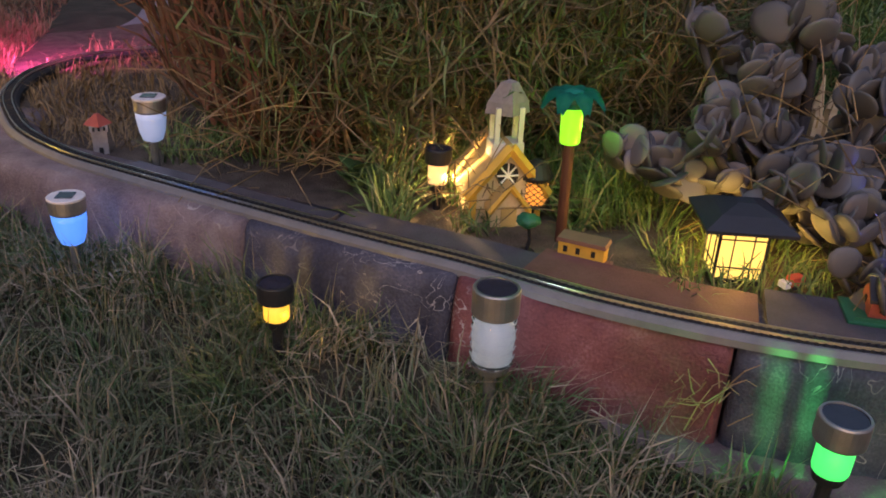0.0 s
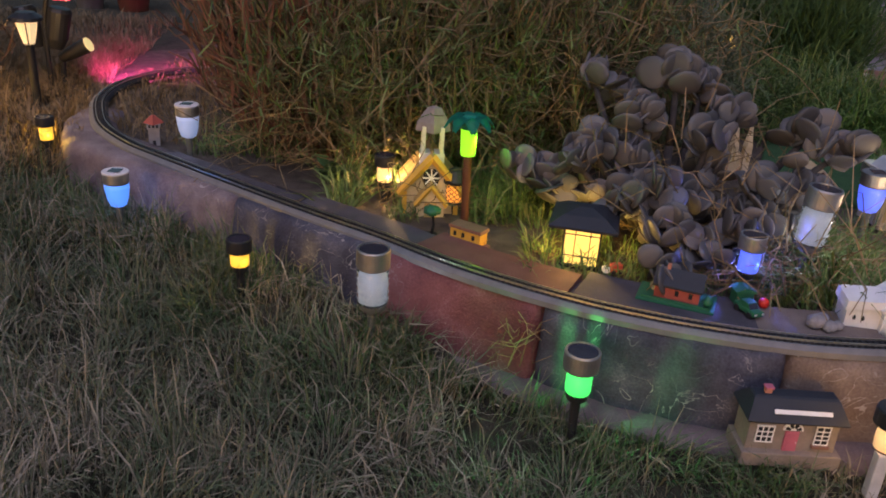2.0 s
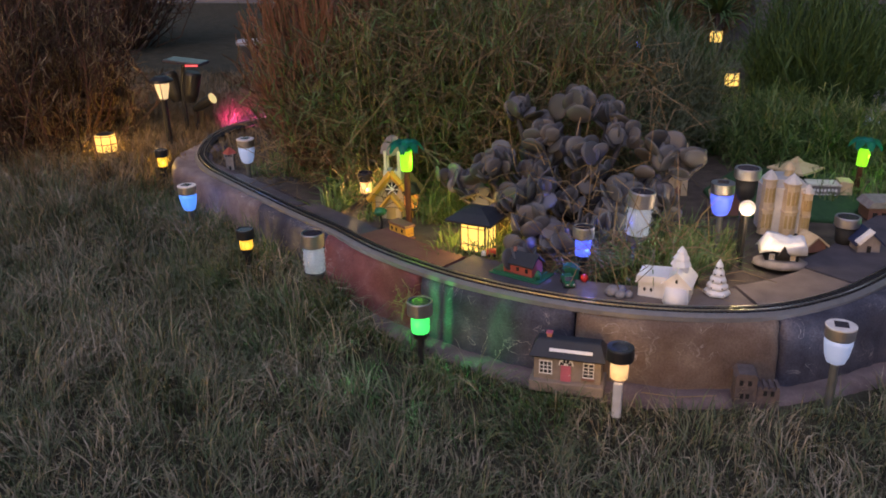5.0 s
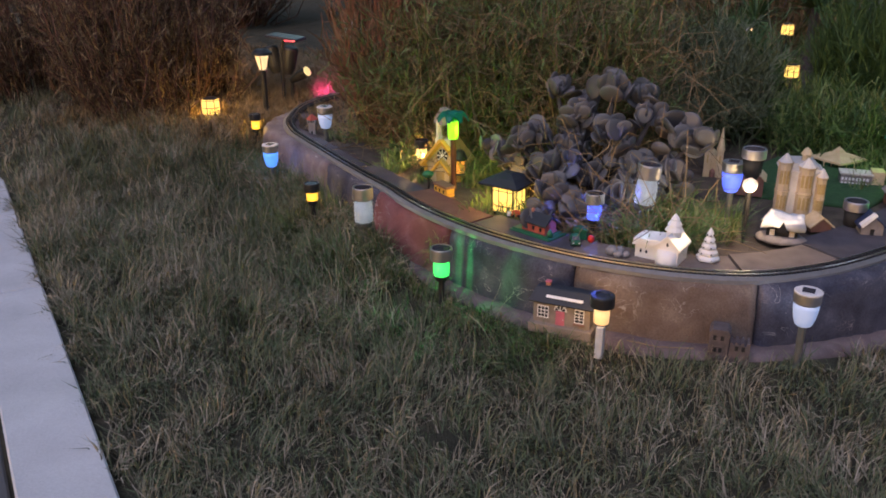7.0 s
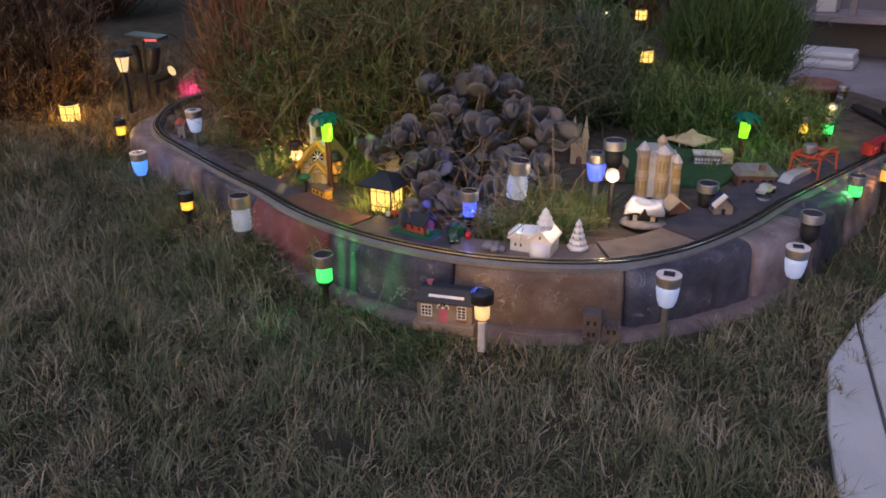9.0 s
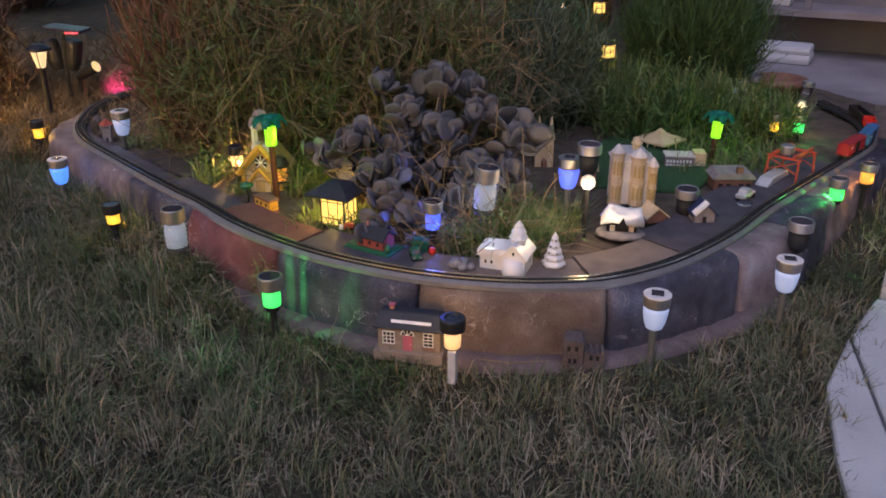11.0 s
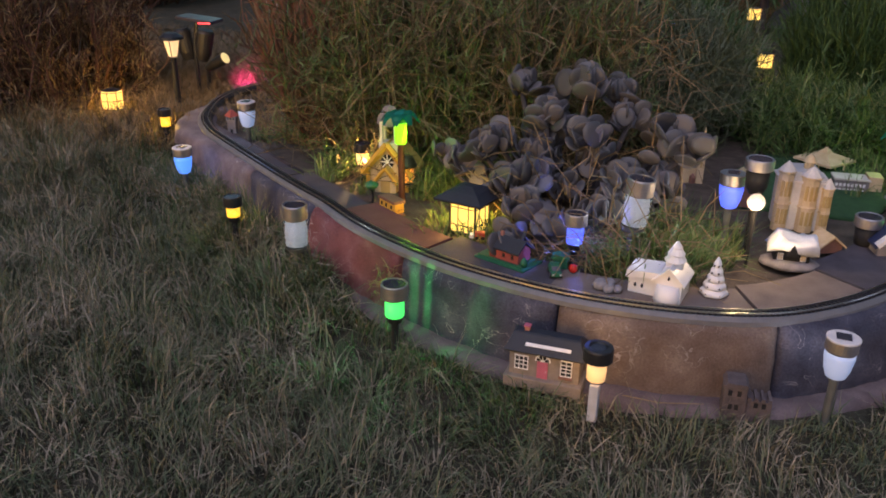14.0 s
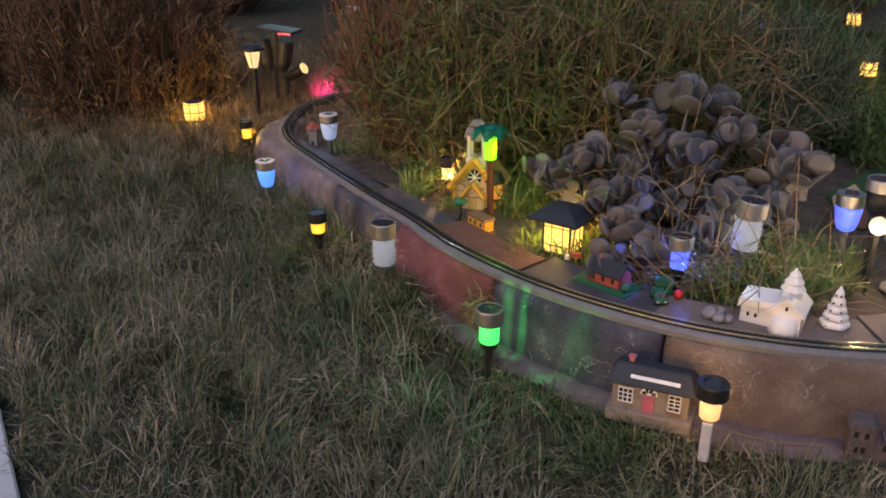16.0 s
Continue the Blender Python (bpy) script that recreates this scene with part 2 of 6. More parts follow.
def prism(bm, outline, y0, y1):
    """An outline in x and z, drawn out from y0 to y1."""
    a = [bm.verts.new((x, y0, z)) for x, z in outline]
    b = [bm.verts.new((x, y1, z)) for x, z in outline]
    n = len(outline)
    for k in range(n):
        bm.faces.new((a[k], a[(k + 1) % n], b[(k + 1) % n], b[k]))
    bm.faces.new(a[::-1])
    bm.faces.new(b)
    bmesh.ops.recalc_face_normals(bm, faces=bm.faces[:])
    return bm


def B():
    return bmesh.new()


def curve_points(pts, step=0.01):
    """Evenly spaced points on a smooth line through pts, with their sideways normals (to the outside, right of travel)."""
    p = np.array(pts, float)
    q = np.vstack([2 * p[0] - p[1], p, 2 * p[-1] - p[-2]])
    out = []
    for k in range(len(p) - 1):
        a, b, c, d = q[k:k + 4]
        for u in np.linspace(0, 1, 24, endpoint=False):
            out.append(0.5 * (2 * b + (c - a) * u + (2 * a - 5 * b + 4 * c - d) * u * u + (3 * b - a - 3 * c + d) * u ** 3))
    out.append(p[-1])
    out = np.array(out)
    s = np.r_[0, np.cumsum(np.linalg.norm(np.diff(out, axis=0), axis=1))]
    n = max(2, int(s[-1] / step))
    g = np.linspace(0, s[-1], n)
    xy = np.stack([np.interp(g, s, out[:, k]) for k in range(2)], 1)
    t = np.gradient(xy, axis=0)
    t /= np.linalg.norm(t, axis=1)[:, None]
    return xy, np.stack([t[:, 1], -t[:, 0]], 1), g


def sweep(xy, nrm, profile, wave=None):
    """Verts and faces of a profile [(out, z)] carried along a line, closed at its ends."""
    m = len(profile)
    v, f = [], []
    for i, (p, n) in enumerate(zip(xy, nrm)):
        for j, (o, z) in enumerate(profile):
            w = wave(i, j, p, z) if wave else 0.0
            v.append((p[0] + n[0] * (o + w), p[1] + n[1] * (o + w), z))
    for i in range(len(xy) - 1):
        for j in range(m):
            a, b = i * m + j, i * m + (j + 1) % m
            f.append((a, a + m, b + m, b))
    f.append(tuple(range(m)))
    e = (len(xy) - 1) * m
    f.append(tuple(range(e + m - 1, e - 1, -1)))
    return v, f


def blades(name, p0, p1, p2, width, mat, parent=None):
    """Thin tapered leaves from p0 over p1 to p2, in one mesh."""
    n = len(p0)
    d = p2 - p0
    side = np.stack([-d[:, 1], d[:, 0], 0 * d[:, 0]], 1) + R.normal(0, 0.3, (n, 3)) * np.linalg.norm(d, axis=1)[:, None]
    side /= np.linalg.norm(side, axis=1)[:, None] + 1e-9
    w = side * np.asarray(width).reshape(-1, 1) / 2
    v = np.stack([p0 - w, p0 + w, p1 - 0.8 * w, p1 + 0.8 * w, p2], 1).reshape(-1, 3)
    k = np.arange(n)[:, None] * 5
    quads = np.hstack([k, k + 1, k + 3, k + 2])
    tris = np.hstack([k + 2, k + 3, k + 4])
    return arrays(name, v.tolist(), quads.tolist() + tris.tolist(), mat, parent)


def sticks(name, p0, p1, p2, r0, r1, mat, parent=None):
    """Thin three-sided twigs from p0 over p1 to p2, in one mesh."""
    n = len(p0)
    d = p2 - p0
    d = d / (np.linalg.norm(d, axis=1)[:, None] + 1e-9)
    up = np.where(np.abs(d[:, 2:3]) > 0.8, [[1.0, 0, 0]], [[0, 0, 1.0]])
    a = np.cross(d, up)
    a /= np.linalg.norm(a, axis=1)[:, None] + 1e-9
    b = np.cross(d, a)
    r0, r1 = np.broadcast_to(r0, n), np.broadcast_to(r1, n)
    rings = []
    for p, r in ((p0, r0), (p1, (r0 + r1) / 2), (p2, r1)):
        for k in range(3):
            c, s = math.cos(2.094 * k), math.sin(2.094 * k)
            rings.append(p + (a * c + b * s) * r[:, None])
    v = np.stack(rings, 1).reshape(-1, 3)
    k = np.arange(n)[:, None] * 9
    f = [np.hstack([k + i, k + (i + 1) % 3, k + 3 + (i + 1) % 3, k + 3 + i]) for i in range(3)]
    f += [np.hstack([k + 3 + i, k + 3 + (i + 1) % 3, k + 6 + (i + 1) % 3, k + 6 + i]) for i in range(3)]
    return arrays(name, v.tolist(), np.vstack(f).tolist() + np.hstack([k + 6, k + 7, k + 8]).tolist(), mat, parent)


def smoothstep(a, b, x):
    u = np.clip((np.asarray(x, float) - a) / (b - a), 0, 1)
    return u * u * (3 - 2 * u)


def ground_height(x, y):
    """The lawn lies level in front, banks up against the wall and rises towards the back on the far side of the bed."""
    x, y = np.asarray(x, float), np.asarray(y, float)
    h = np.maximum(0.16 * smoothstep(-0.35, -0.9, x) * smoothstep(0.7, 1.6, y), 0.09 * smoothstep(2.2, 3.0, y)) + 0.10 * smoothstep(1.55, 1.85, x) * smoothstep(1.25, 1.7, y) * (1 - smoothstep(2.2, 3.0, y))
    q = exy[::6]
    gap = np.sqrt(((x[..., None] - q[:, 0]) ** 2 + (y[..., None] - q[:, 1]) ** 2).min(-1))
    return np.maximum(h, (0.038 + 0.034 * smoothstep(0.55, 0.1, x)) * smoothstep(0.22, 0.07, gap))


def lamp_light(x, y, z, c, watts, size=0.012):
    d = bpy.data.lights.new("bulb", "POINT")
    d.energy, d.color, d.shadow_soft_size = watts * 0.5, c, size
    o = new("bulb", d)
    o.location = (x, y, z)
    return o


# ---- plan ----
TOP = 0.19
EDGE = [(-0.765, 1.72), (-0.735, 1.58), (-0.655, 1.45), (-0.505, 1.345), (-0.34, 1.252), (-0.18, 1.155), (-0.01, 1.05), (0.10, 0.985), (0.212, 0.92), (0.464, 0.795), (0.67, 0.724),
        (0.837, 0.702), (1.03, 0.714), (1.224, 0.772), (1.352, 0.868), (1.49, 1.01), (1.645, 1.193), (1.745, 1.437), (1.90, 1.714), (2.08, 2.1), (2.22, 2.6)]
TRACK = [(-0.243, 2.421), (-0.407, 2.356), (-0.553, 2.283), (-0.672, 2.201), (-0.734, 2.094), (-0.757, 1.962), (-0.733, 1.798), (-0.668, 1.649), (-0.597, 1.533), (-0.485, 1.420), (-0.359, 1.332), (-0.201, 1.229),
         (-0.063, 1.140), (0.058, 1.065), (0.172, 0.998), (0.317, 0.900), (0.466, 0.825), (0.607, 0.774), (0.764, 0.743), (0.903, 0.736), (1.054, 0.755), (1.196, 0.804), (1.303, 0.888), (1.388, 0.991),
         (1.481, 1.142), (1.571, 1.330), (1.694, 1.556), (1.823, 1.785), (1.951, 2.041), (1.974, 2.310), (1.890, 2.579)]
exy, enr, es = curve_points(EDGE)
txy, tnr, ts = curve_points(TRACK)


def along(xy, p):
    return int(np.argmin(((xy - np.array(p)) ** 2).sum(1)))


# ---- ground ----
gx = np.r_[np.linspace(-60, -4, 15), np.linspace(-3.8, 4, 131), np.linspace(4.2, 60, 15)]
gy = np.r_[np.linspace(-60, -2, 15), np.linspace(-1.9, 5, 116), np.linspace(5.2, 60, 15)]
GX, GY = np.meshgrid(gx, gy)
GZ = ground_height(GX, GY) + 0.006 * np.sin(GX * 9 + GY * 4) * np.sin(GY * 7 - GX * 3) - 0.004
gv = np.stack([GX, GY, GZ], -1).reshape(-1, 3)
nx = len(gx)
gf = [(j * nx + i, j * nx + i + 1, (j + 1) * nx + i + 1, (j + 1) * nx + i) for j in range(len(gy) - 1) for i in range(nx - 1)]
ground = arrays("ground", gv.tolist(), gf, "lawn", smooth=True)
tagged(ground, "patchy dry lawn soil around the raised bed", "ground", kind="structure")


def flat_slab(name, outline, z0, z1, mat, label, category, kind="structure"):
    bm = B()
    a = [bm.verts.new((x, y, z0)) for x, y in outline]
    b = [bm.verts.new((x, y, z1)) for x, y in outline]
    n = len(outline)
    for k in range(n):
        bm.faces.new((a[k], a[(k + 1) % n], b[(k + 1) % n], b[k]))
    bm.faces.new(a[::-1])
    bm.faces.new(b)
    bmesh.ops.recalc_face_normals(bm, faces=bm.faces[:])
    bmesh.ops.bevel(bm, geom=bm.edges[:], offset=0.004, segments=1, affect="EDGES")
    return tagged(link(name, bm, mat), label, category, kind=kind)


# kerb strip beside the lawn, with the road surface past it
d = np.array([0.855, -0.518])
o = np.array([-0.42, 0.276])
s = np.array([-0.518, -0.855])
def strip(u, w):
    return tuple(o + d * u + s * w)
for k in range(5):
    u0 = -2.6 + k * 1.25
    flat_slab("kerb", [strip(u0, 0), strip(u0 + 1.243, 0), strip(u0 + 1.243, 0.15), strip(u0, 0.15)], -0.05, 0.018, "slab", "pale concrete mowing kerb along the lawn", "kerb")
flat_slab("road", [strip(-4, 0.158), strip(5, 0.158), strip(5, 2.5), strip(-4, 2.5)], -0.05, 0.004, "asphalt", "dark grey asphalt beyond the kerb", "road")
# pale footpath on the other side
flat_slab("pavement", [(1.65, -0.4), (1.65, 0.55), (1.67, 0.80), (1.75, 1.02), (1.755, -0.4)], -0.05, 0.02, "slab", "narrow pale concrete edging slab at the lawn's edge", "pavement")
flat_slab("pavement", [(1.762, -0.4), (1.758, 1.04), (1.85, 1.24), (2.45, 1.14), (2.45, -0.4)], -0.05, 0.02, "slab", "pale concrete footpath slab at the lawn's edge", "pavement")
flat_slab("pavement", [(1.86, 1.255), (1.98, 1.58), (2.17, 1.88), (2.95, 1.64), (2.46, 1.15)], -0.05, 0.125, "slab", "pale concrete footpath slab climbing past the bed", "pavement")
flat_slab("patio", [(1.95, 2.75), (2.25, 2.0), (3.4, 1.7), (4.8, 6.0), (1.2, 6.0), (1.5, 3.4)], -0.05, 0.14, "patio", "weathered grey patio concrete behind the bed", "patio")
flat_slab("patio", [(-0.95, 2.62), (-0.3, 2.7), (0.2, 5.2), (-4.6, 5.2), (-2.6, 3.9), (-1.3, 2.85)], -0.05, 0.145, "patio", "weathered grey patio concrete behind the bushes", "patio")

# pale lime scuffs and scratches in the wall's concrete
for key in ("slate", "mauve", "rust", "tan"):
    t = M[key].node_tree
    base = t.nodes["Principled BSDF"].inputs["Base Color"]
    old = base.links[0].from_socket
    coord = t.nodes.new("ShaderNodeTexCoord")
    vein = t.nodes.new("ShaderNodeTexNoise")
    vein.inputs["Scale"].default_value, vein.inputs["Detail"].default_value, vein.inputs["Distortion"].default_value = 13.0, 3.0, 1.6
    dist = t.nodes.new("ShaderNodeMath")
    dist.operation = "COMPARE"
    dist.inputs[1].default_value, dist.inputs[2].default_value = 0.56, 0.006
    patch = t.nodes.new("ShaderNodeTexNoise")
    patch.inputs["Scale"].default_value = 9.0
    fade = t.nodes.new("ShaderNodeMapRange")
    fade.inputs["From Min"].default_value, fade.inputs["From Max"].default_value = 0.48, 0.66
    fade.inputs["To Max"].default_value = 0.55
    both = t.nodes.new("ShaderNodeMath")
    both.operation = "MULTIPLY"
    lime = t.nodes.new("ShaderNodeMix")
    lime.data_type = "RGBA"
    for q in lime.inputs:
        if q.name == "B" and q.type == "RGBA":
            q.default_value = (0.42, 0.40, 0.40, 1)
    t.links.new(coord.outputs["Object"], vein.inputs["Vector"])
    t.links.new(coord.outputs["Object"], patch.inputs["Vector"])
    t.links.new(vein.outputs["Fac"], dist.inputs[0])
    t.links.new(patch.outputs["Fac"], fade.inputs["Value"])
    t.links.new(dist.outputs[0], both.inputs[0])
    t.links.new(fade.outputs["Result"], both.inputs[1])
    t.links.new(both.outputs[0], lime.inputs[0])
    t.links.new(old, [q for q in lime.inputs if q.name == "A" and q.type == "RGBA"][0])
    t.links.new([q for q in lime.outputs if q.type == "RGBA"][0], base)

# ---- raised bed: one moulded block after another ----
wall = thing("wall_bed", 0, 0, 0, label="low curved garden wall of coloured concrete blocks", category="retaining wall")
wall["kind"] = "structure"
JOINTS = [(-0.765, 1.72), (-0.155, 1.14), (0.14, 0.961), (0.46, 0.797), (0.835, 0.702), (1.224, 0.772), (1.50, 1.02), (1.653, 1.21), (1.755, 1.456), (1.90, 1.714), (2.08, 2.1), (2.22, 2.6)]
COLOURS = ["mauve", "slate", "rust", "slate", "tan", "slate", "mauve", "slate", "mauve", "slate", "tan"]
PROFILE = [(-0.13, 0.0), (-0.13, TOP - 0.004), (-0.07, TOP), (-0.022, TOP), (-0.010, TOP - 0.004), (-0.002, TOP - 0.015), (0.002, TOP - 0.035), (0.005, 0.125), (0.008, 0.09), (0.010, 0.055), (0.010, 0.02), (0.012, -0.05), (-0.06, -0.05)]
for k, c in enumerate(COLOURS):
    i0, i1 = along(exy, JOINTS[k]), along(exy, JOINTS[k + 1])
    seg = slice(i0, i1 + 1)
    xy, nr, g = exy[seg].copy(), enr[seg], es[seg]
    n = len(xy)
    xy[0] += (xy[1] - xy[0]) * 0.25
    xy[-1] += (xy[-2] - xy[-1]) * 0.25

    def wave(i, j, p, z, n=n, k=k):
        if j < 2 or j > 11:
            return 0.0
        end = min(i, n - 1 - i)
        r = noise.noise(Vector((p[0] * 22, p[1] * 22, z * 22 + k * 5))) * 0.008 + noise.noise(Vector((p[0] * 60, p[1] * 60, z * 60))) * 0.0034
        return r - (0.008 if end == 0 else 0.002 if end == 1 else 0)
    v, f = sweep(xy, nr, PROFILE, wave)
    b = arrays("block", v, f, c, wall, True)
# footing that shows at the foot of the wall
i0, i1 = along(exy, (0.14, 0.961)), along(exy, (1.60, 1.14))
def fwave(i, j, p, z):
    return noise.noise(Vector((p[0] * 14, p[1] * 14, 3))) * 0.011 + noise.noise(Vector((p[0] * 45, p[1] * 45, j))) * 0.004
v, f = sweep(exy[i0:i1], enr[i0:i1], [(-0.02, -0.05), (-0.02, 0.052), (0.030, 0.050), (0.048, 0.045), (0.056, 0.034), (0.060, -0.05)], fwave)
footing = arrays("wall_footing", v, f, "footing", smooth=True)
tagged(footing, "worn pinkish concrete footing at the wall's foot", "footing", kind="structure")
# earth inside the bed
inner = exy - enr * 0.10
iv = [(p[0], p[1], TOP - 0.012) for p in inner] + [(1.9, 3.0, 0.17), (0.6, 3.1, 0.17), (-0.6, 2.95, 0.16), (-1.0, 2.6, 0.16), (-1.02, 2.1, 0.165)]
bm = B()
vs = [bm.verts.new(p) for p in iv]
bm.faces.new(vs)
bmesh.ops.triangulate(bm, faces=bm.faces[:])
bmesh.ops.subdivide_edges(bm, edges=bm.edges[:], cuts=6, use_grid_fill=True)
for q in bm.verts:
    q.co.z += 0.006 * noise.noise(Vector((q.co.x * 15, q.co.y * 15, 1)))
r = bmesh.ops.extrude_face_region(bm, geom=bm.faces[:])
for q in r["geom"]:
    if isinstance(q, bmesh.types.BMVert):
        q.co.z -= 0.15
bmesh.ops.recalc_face_normals(bm, faces=bm.faces[:])
bed = link("bed_soil", bm, "soil")
tagged(bed, "dark dry earth filling the raised bed", "soil", kind="structure")


def paver(track_a, track_b, off0, off1, mat, label, z=TOP + 0.006):
    i0, i1 = along(txy, track_a), along(txy, track_b)
    xy, nr = txy[i0:i1 + 1], tnr[i0:i1 + 1]
    v, f = sweep(xy, nr, [(-off0, TOP - 0.03), (-off0, z), (-off1 + 0.003, z), (-off1, z - 0.003), (-off1, TOP - 0.03)])
    return tagged(arrays("paver", v, f, mat), label, "paver", kind="structure")


paver((-0.395, 1.352), (-0.039, 1.126), 0.012, 0.055, "paver", "grey concrete paver under the track")
paver((-0.034, 1.121), (0.222, 0.964), 0.012, 0.085, "paver", "grey concrete paver beside the track")
paver((0.227, 0.959), (0.497, 0.811), 0.012, 0.11, "paver_red", "worn brick-red paver lit by the lantern")
paver((0.502, 0.809), (0.797, 0.739), 0.012, 0.13, "paver", "grey concrete paver with toy village on it")
paver((0.802, 0.739), (1.179, 0.796), 0.012, 0.115, "paver_tan", "pale tan paver carrying white ceramic buildings")
paver((1.185, 0.799), (1.377, 0.977), 0.012, 0.13, "paver_tan", "pale tan paver lit by the bulb lamp")
paver((1.383, 0.982), (1.555, 1.299), 0.012, 0.16, "paver", "grey concrete paver beside the curving track")
paver((1.560, 1.304), (1.812, 1.771), 0.012, 0.16, "paver", "grey concrete paver beside the straight track")

# ---- track ----
track = thing("railway_track", 0, 0, 0, label="model railway track with nickel rails on a grey roadbed", category="railway track")
ZT = TOP + 0.008
v, f = sweep(txy, tnr, [(-0.0215, ZT - 0.004), (-0.016, ZT + 0.0025), (0.0145, ZT + 0.0025), (0.0145, ZT - 0.012), (-0.0215, ZT - 0.012)])
arrays("roadbed", v, f, "tie", track)
# grey outer shoulder, its colour lightened to stand for the bevel's reflection
v, f = sweep(txy, tnr, [(0.0146, ZT - 0.012), (0.0146, ZT + 0.003), (0.0185, ZT + 0.003), (0.0255, ZT - 0.003), (0.0262, ZT - 0.012)])
arrays("roadbed_shoulder", v, f, "roadbed", track)
for sgn in (-1, 1):
    c = sgn * 0.00825
    v, f = sweep(txy, tnr, [(c - 0.0011, ZT + 0.004), (c - 0.0006, ZT + 0.0075), (c + 0.0006, ZT + 0.0075), (c + 0.0011, ZT + 0.004)])
    arrays("rail", v, f, "rail", track)
tv, tf = [], []
for i in range(0, len(txy)):
    p, n = txy[i], tnr[i]
    t = np.array([-n[1], n[0]])
    k = len(tv)
    for z in (ZT + 0.0025, ZT + 0.0048):
        for a, b in ((-0.0130, -0.0020), (0.0130, -0.0020), (0.0130, 0.0020), (-0.0130, 0.0020)):
            q = p + n * a + t * b
            tv.append((q[0], q[1], z))
    tf += [(k + 4, k + 5, k + 6, k + 7), (k, k + 1, k + 5, k + 4), (k + 1, k + 2, k + 6, k + 5), (k + 2, k + 3, k + 7, k + 6), (k + 3, k, k + 4, k + 7)]
ties = arrays("tie", tv, tf, "tie", track)
ties["kind"] = "stuff"


# ---- plants ----
def bush(name, mat, x, y, z, count, spread, height, lean, r0, label, forks=5, base=0.12, curl=0.25, leaves=None, group="", fork_len=0.12):
    """Many stems that fan out from one foot and fork towards their tips."""
    plant = thing(name, x, y, z, label=label, category="bush", group=group)
    a = R.uniform(0, 2 * np.pi, count)
    rb = base * np.sqrt(R.uniform(0, 1, count))
    p0 = np.stack([rb * np.cos(a), rb * np.sin(a), np.zeros(count) - 0.01], 1)
    out = spread * np.sqrt(R.uniform(0, 1, count))
    h = height * R.uniform(0.45, 1.05, count) * (1 - 0.35 * (out / spread) ** 2)
    p2 = np.stack([out * np.cos(a) + lean[0] * h, out * np.sin(a) + lean[1] * h, h], 1)
    p1 = p0 * 0.4 + p2 * 0.6 + R.normal(0, 1, (count, 3)) * curl * 0.12 - np.array([0, 0, 0.08 * height]) * (out / spread)[:, None]
    sticks("stem", p0, p1, p2, r0 * R.uniform(0.7, 1.3, count), r0 * 0.55, mat, plant)["kind"] = "stuff"
    n = count * forks
    k = np.repeat(np.arange(count), forks)
    u = R.uniform(0.25, 1.0, n)[:, None]
    q0 = np.where(u < 0.5, p0[k] + (p1 - p0)[k] * u * 2, p1[k] + (p2 - p1)[k] * (u - 0.5) * 2)
    dirs = (p2 - p1)[k]
    dirs = dirs / np.linalg.norm(dirs, axis=1)[:, None] + R.normal(0, curl * 2.2, (n, 3)) + np.array([0, 0, 0.25])
    dirs /= np.linalg.norm(dirs, axis=1)[:, None]
    ln = R.uniform(0.35, 1.2, n)[:, None] * fork_len
    q2 = q0 + dirs * ln
    q1 = (q0 + q2) / 2 + R.normal(0, 0.10, (n, 3)) * ln
    sticks("twig", q0, q1, q2, r0 * 0.6, r0 * 0.3, mat, plant)["kind"] = "stuff"
    if leaves:
        m = n * 3
        k = R.randint(0, n, m)
        u = R.uniform(0, 1, m)[:, None]
        l0 = q0[k] * (1 - u) + q2[k] * u
        dv = R.normal(0, 1, (m, 3)) + dirs[k] * 1.2
        dv /= np.linalg.norm(dv, axis=1)[:, None]
        l2 = l0 + dv * R.uniform(0.03, 0.09, m)[:, None]
        l1 = (l0 + l2) / 2 + R.normal(0, 0.006, (m, 3)) + np.array([0, 0, 0.008])
        blades("foliage", l0, l1, l2, R.uniform(0.002, 0.0045, m), leaves, plant)["kind"] = "stuff"
    return plant


bush("pencil_bush", "twig_red", -0.094, 1.635, 0.17, 330, 0.30, 0.78, (-0.03, -0.08), 0.0045, "reddish pencil-stemmed bush growing in the raised bed", 8, 0.17, 0.22)
bush("twiggy_bush", "twig_tan", 0.119, 1.585, 0.17, 260, 0.36, 0.62, (0.02, -0.12), 0.003, "tangled tan and olive twiggy bush in the bed", 13, 0.20, 0.55, "herb", fork_len=0.16)
bush("twiggy_bush", "twig_tan", 0.425, 1.671, 0.17, 260, 0.38, 0.66, (0.05, -0.10), 0.003, "tangled olive twiggy bush behind the lantern", 13, 0.22, 0.55, "herb", fork_len=0.16)
bush("grey_shrub", "fern_grey", 0.74, 2.026, 0.17, 220, 0.30, 0.42, (0.05, -0.05), 0.0026, "soft grey-green shrub behind the grey succulent", 12, 0.25, 0.45, "fern_grey", fork_len=0.15)
bush("twiggy_bush", "twig_tan", 0.205, 2.094, 0.17, 260, 0.45, 0.85, (0.0, 0.0), 0.003, "taller tangled tan bush at the back of the bed", 12, 0.25, 0.5, "herb", fork_len=0.16)
bush("dark_bush", "twig_dark", -1.450, 1.714, 0.05, 380, 0.42, 0.95, (-0.08, -0.05), 0.004, "large dark reddish bush beside the lawn", 10, 0.26, 0.4, "grass_dry")
bush("dark_bush", "twig_dark", -2.30, 1.75, 0.05, 320, 0.55, 0.90, (-0.05, 0.0), 0.004, "large dark reddish bush further along the lawn", 9, 0.3, 0.4, "grass_dry")
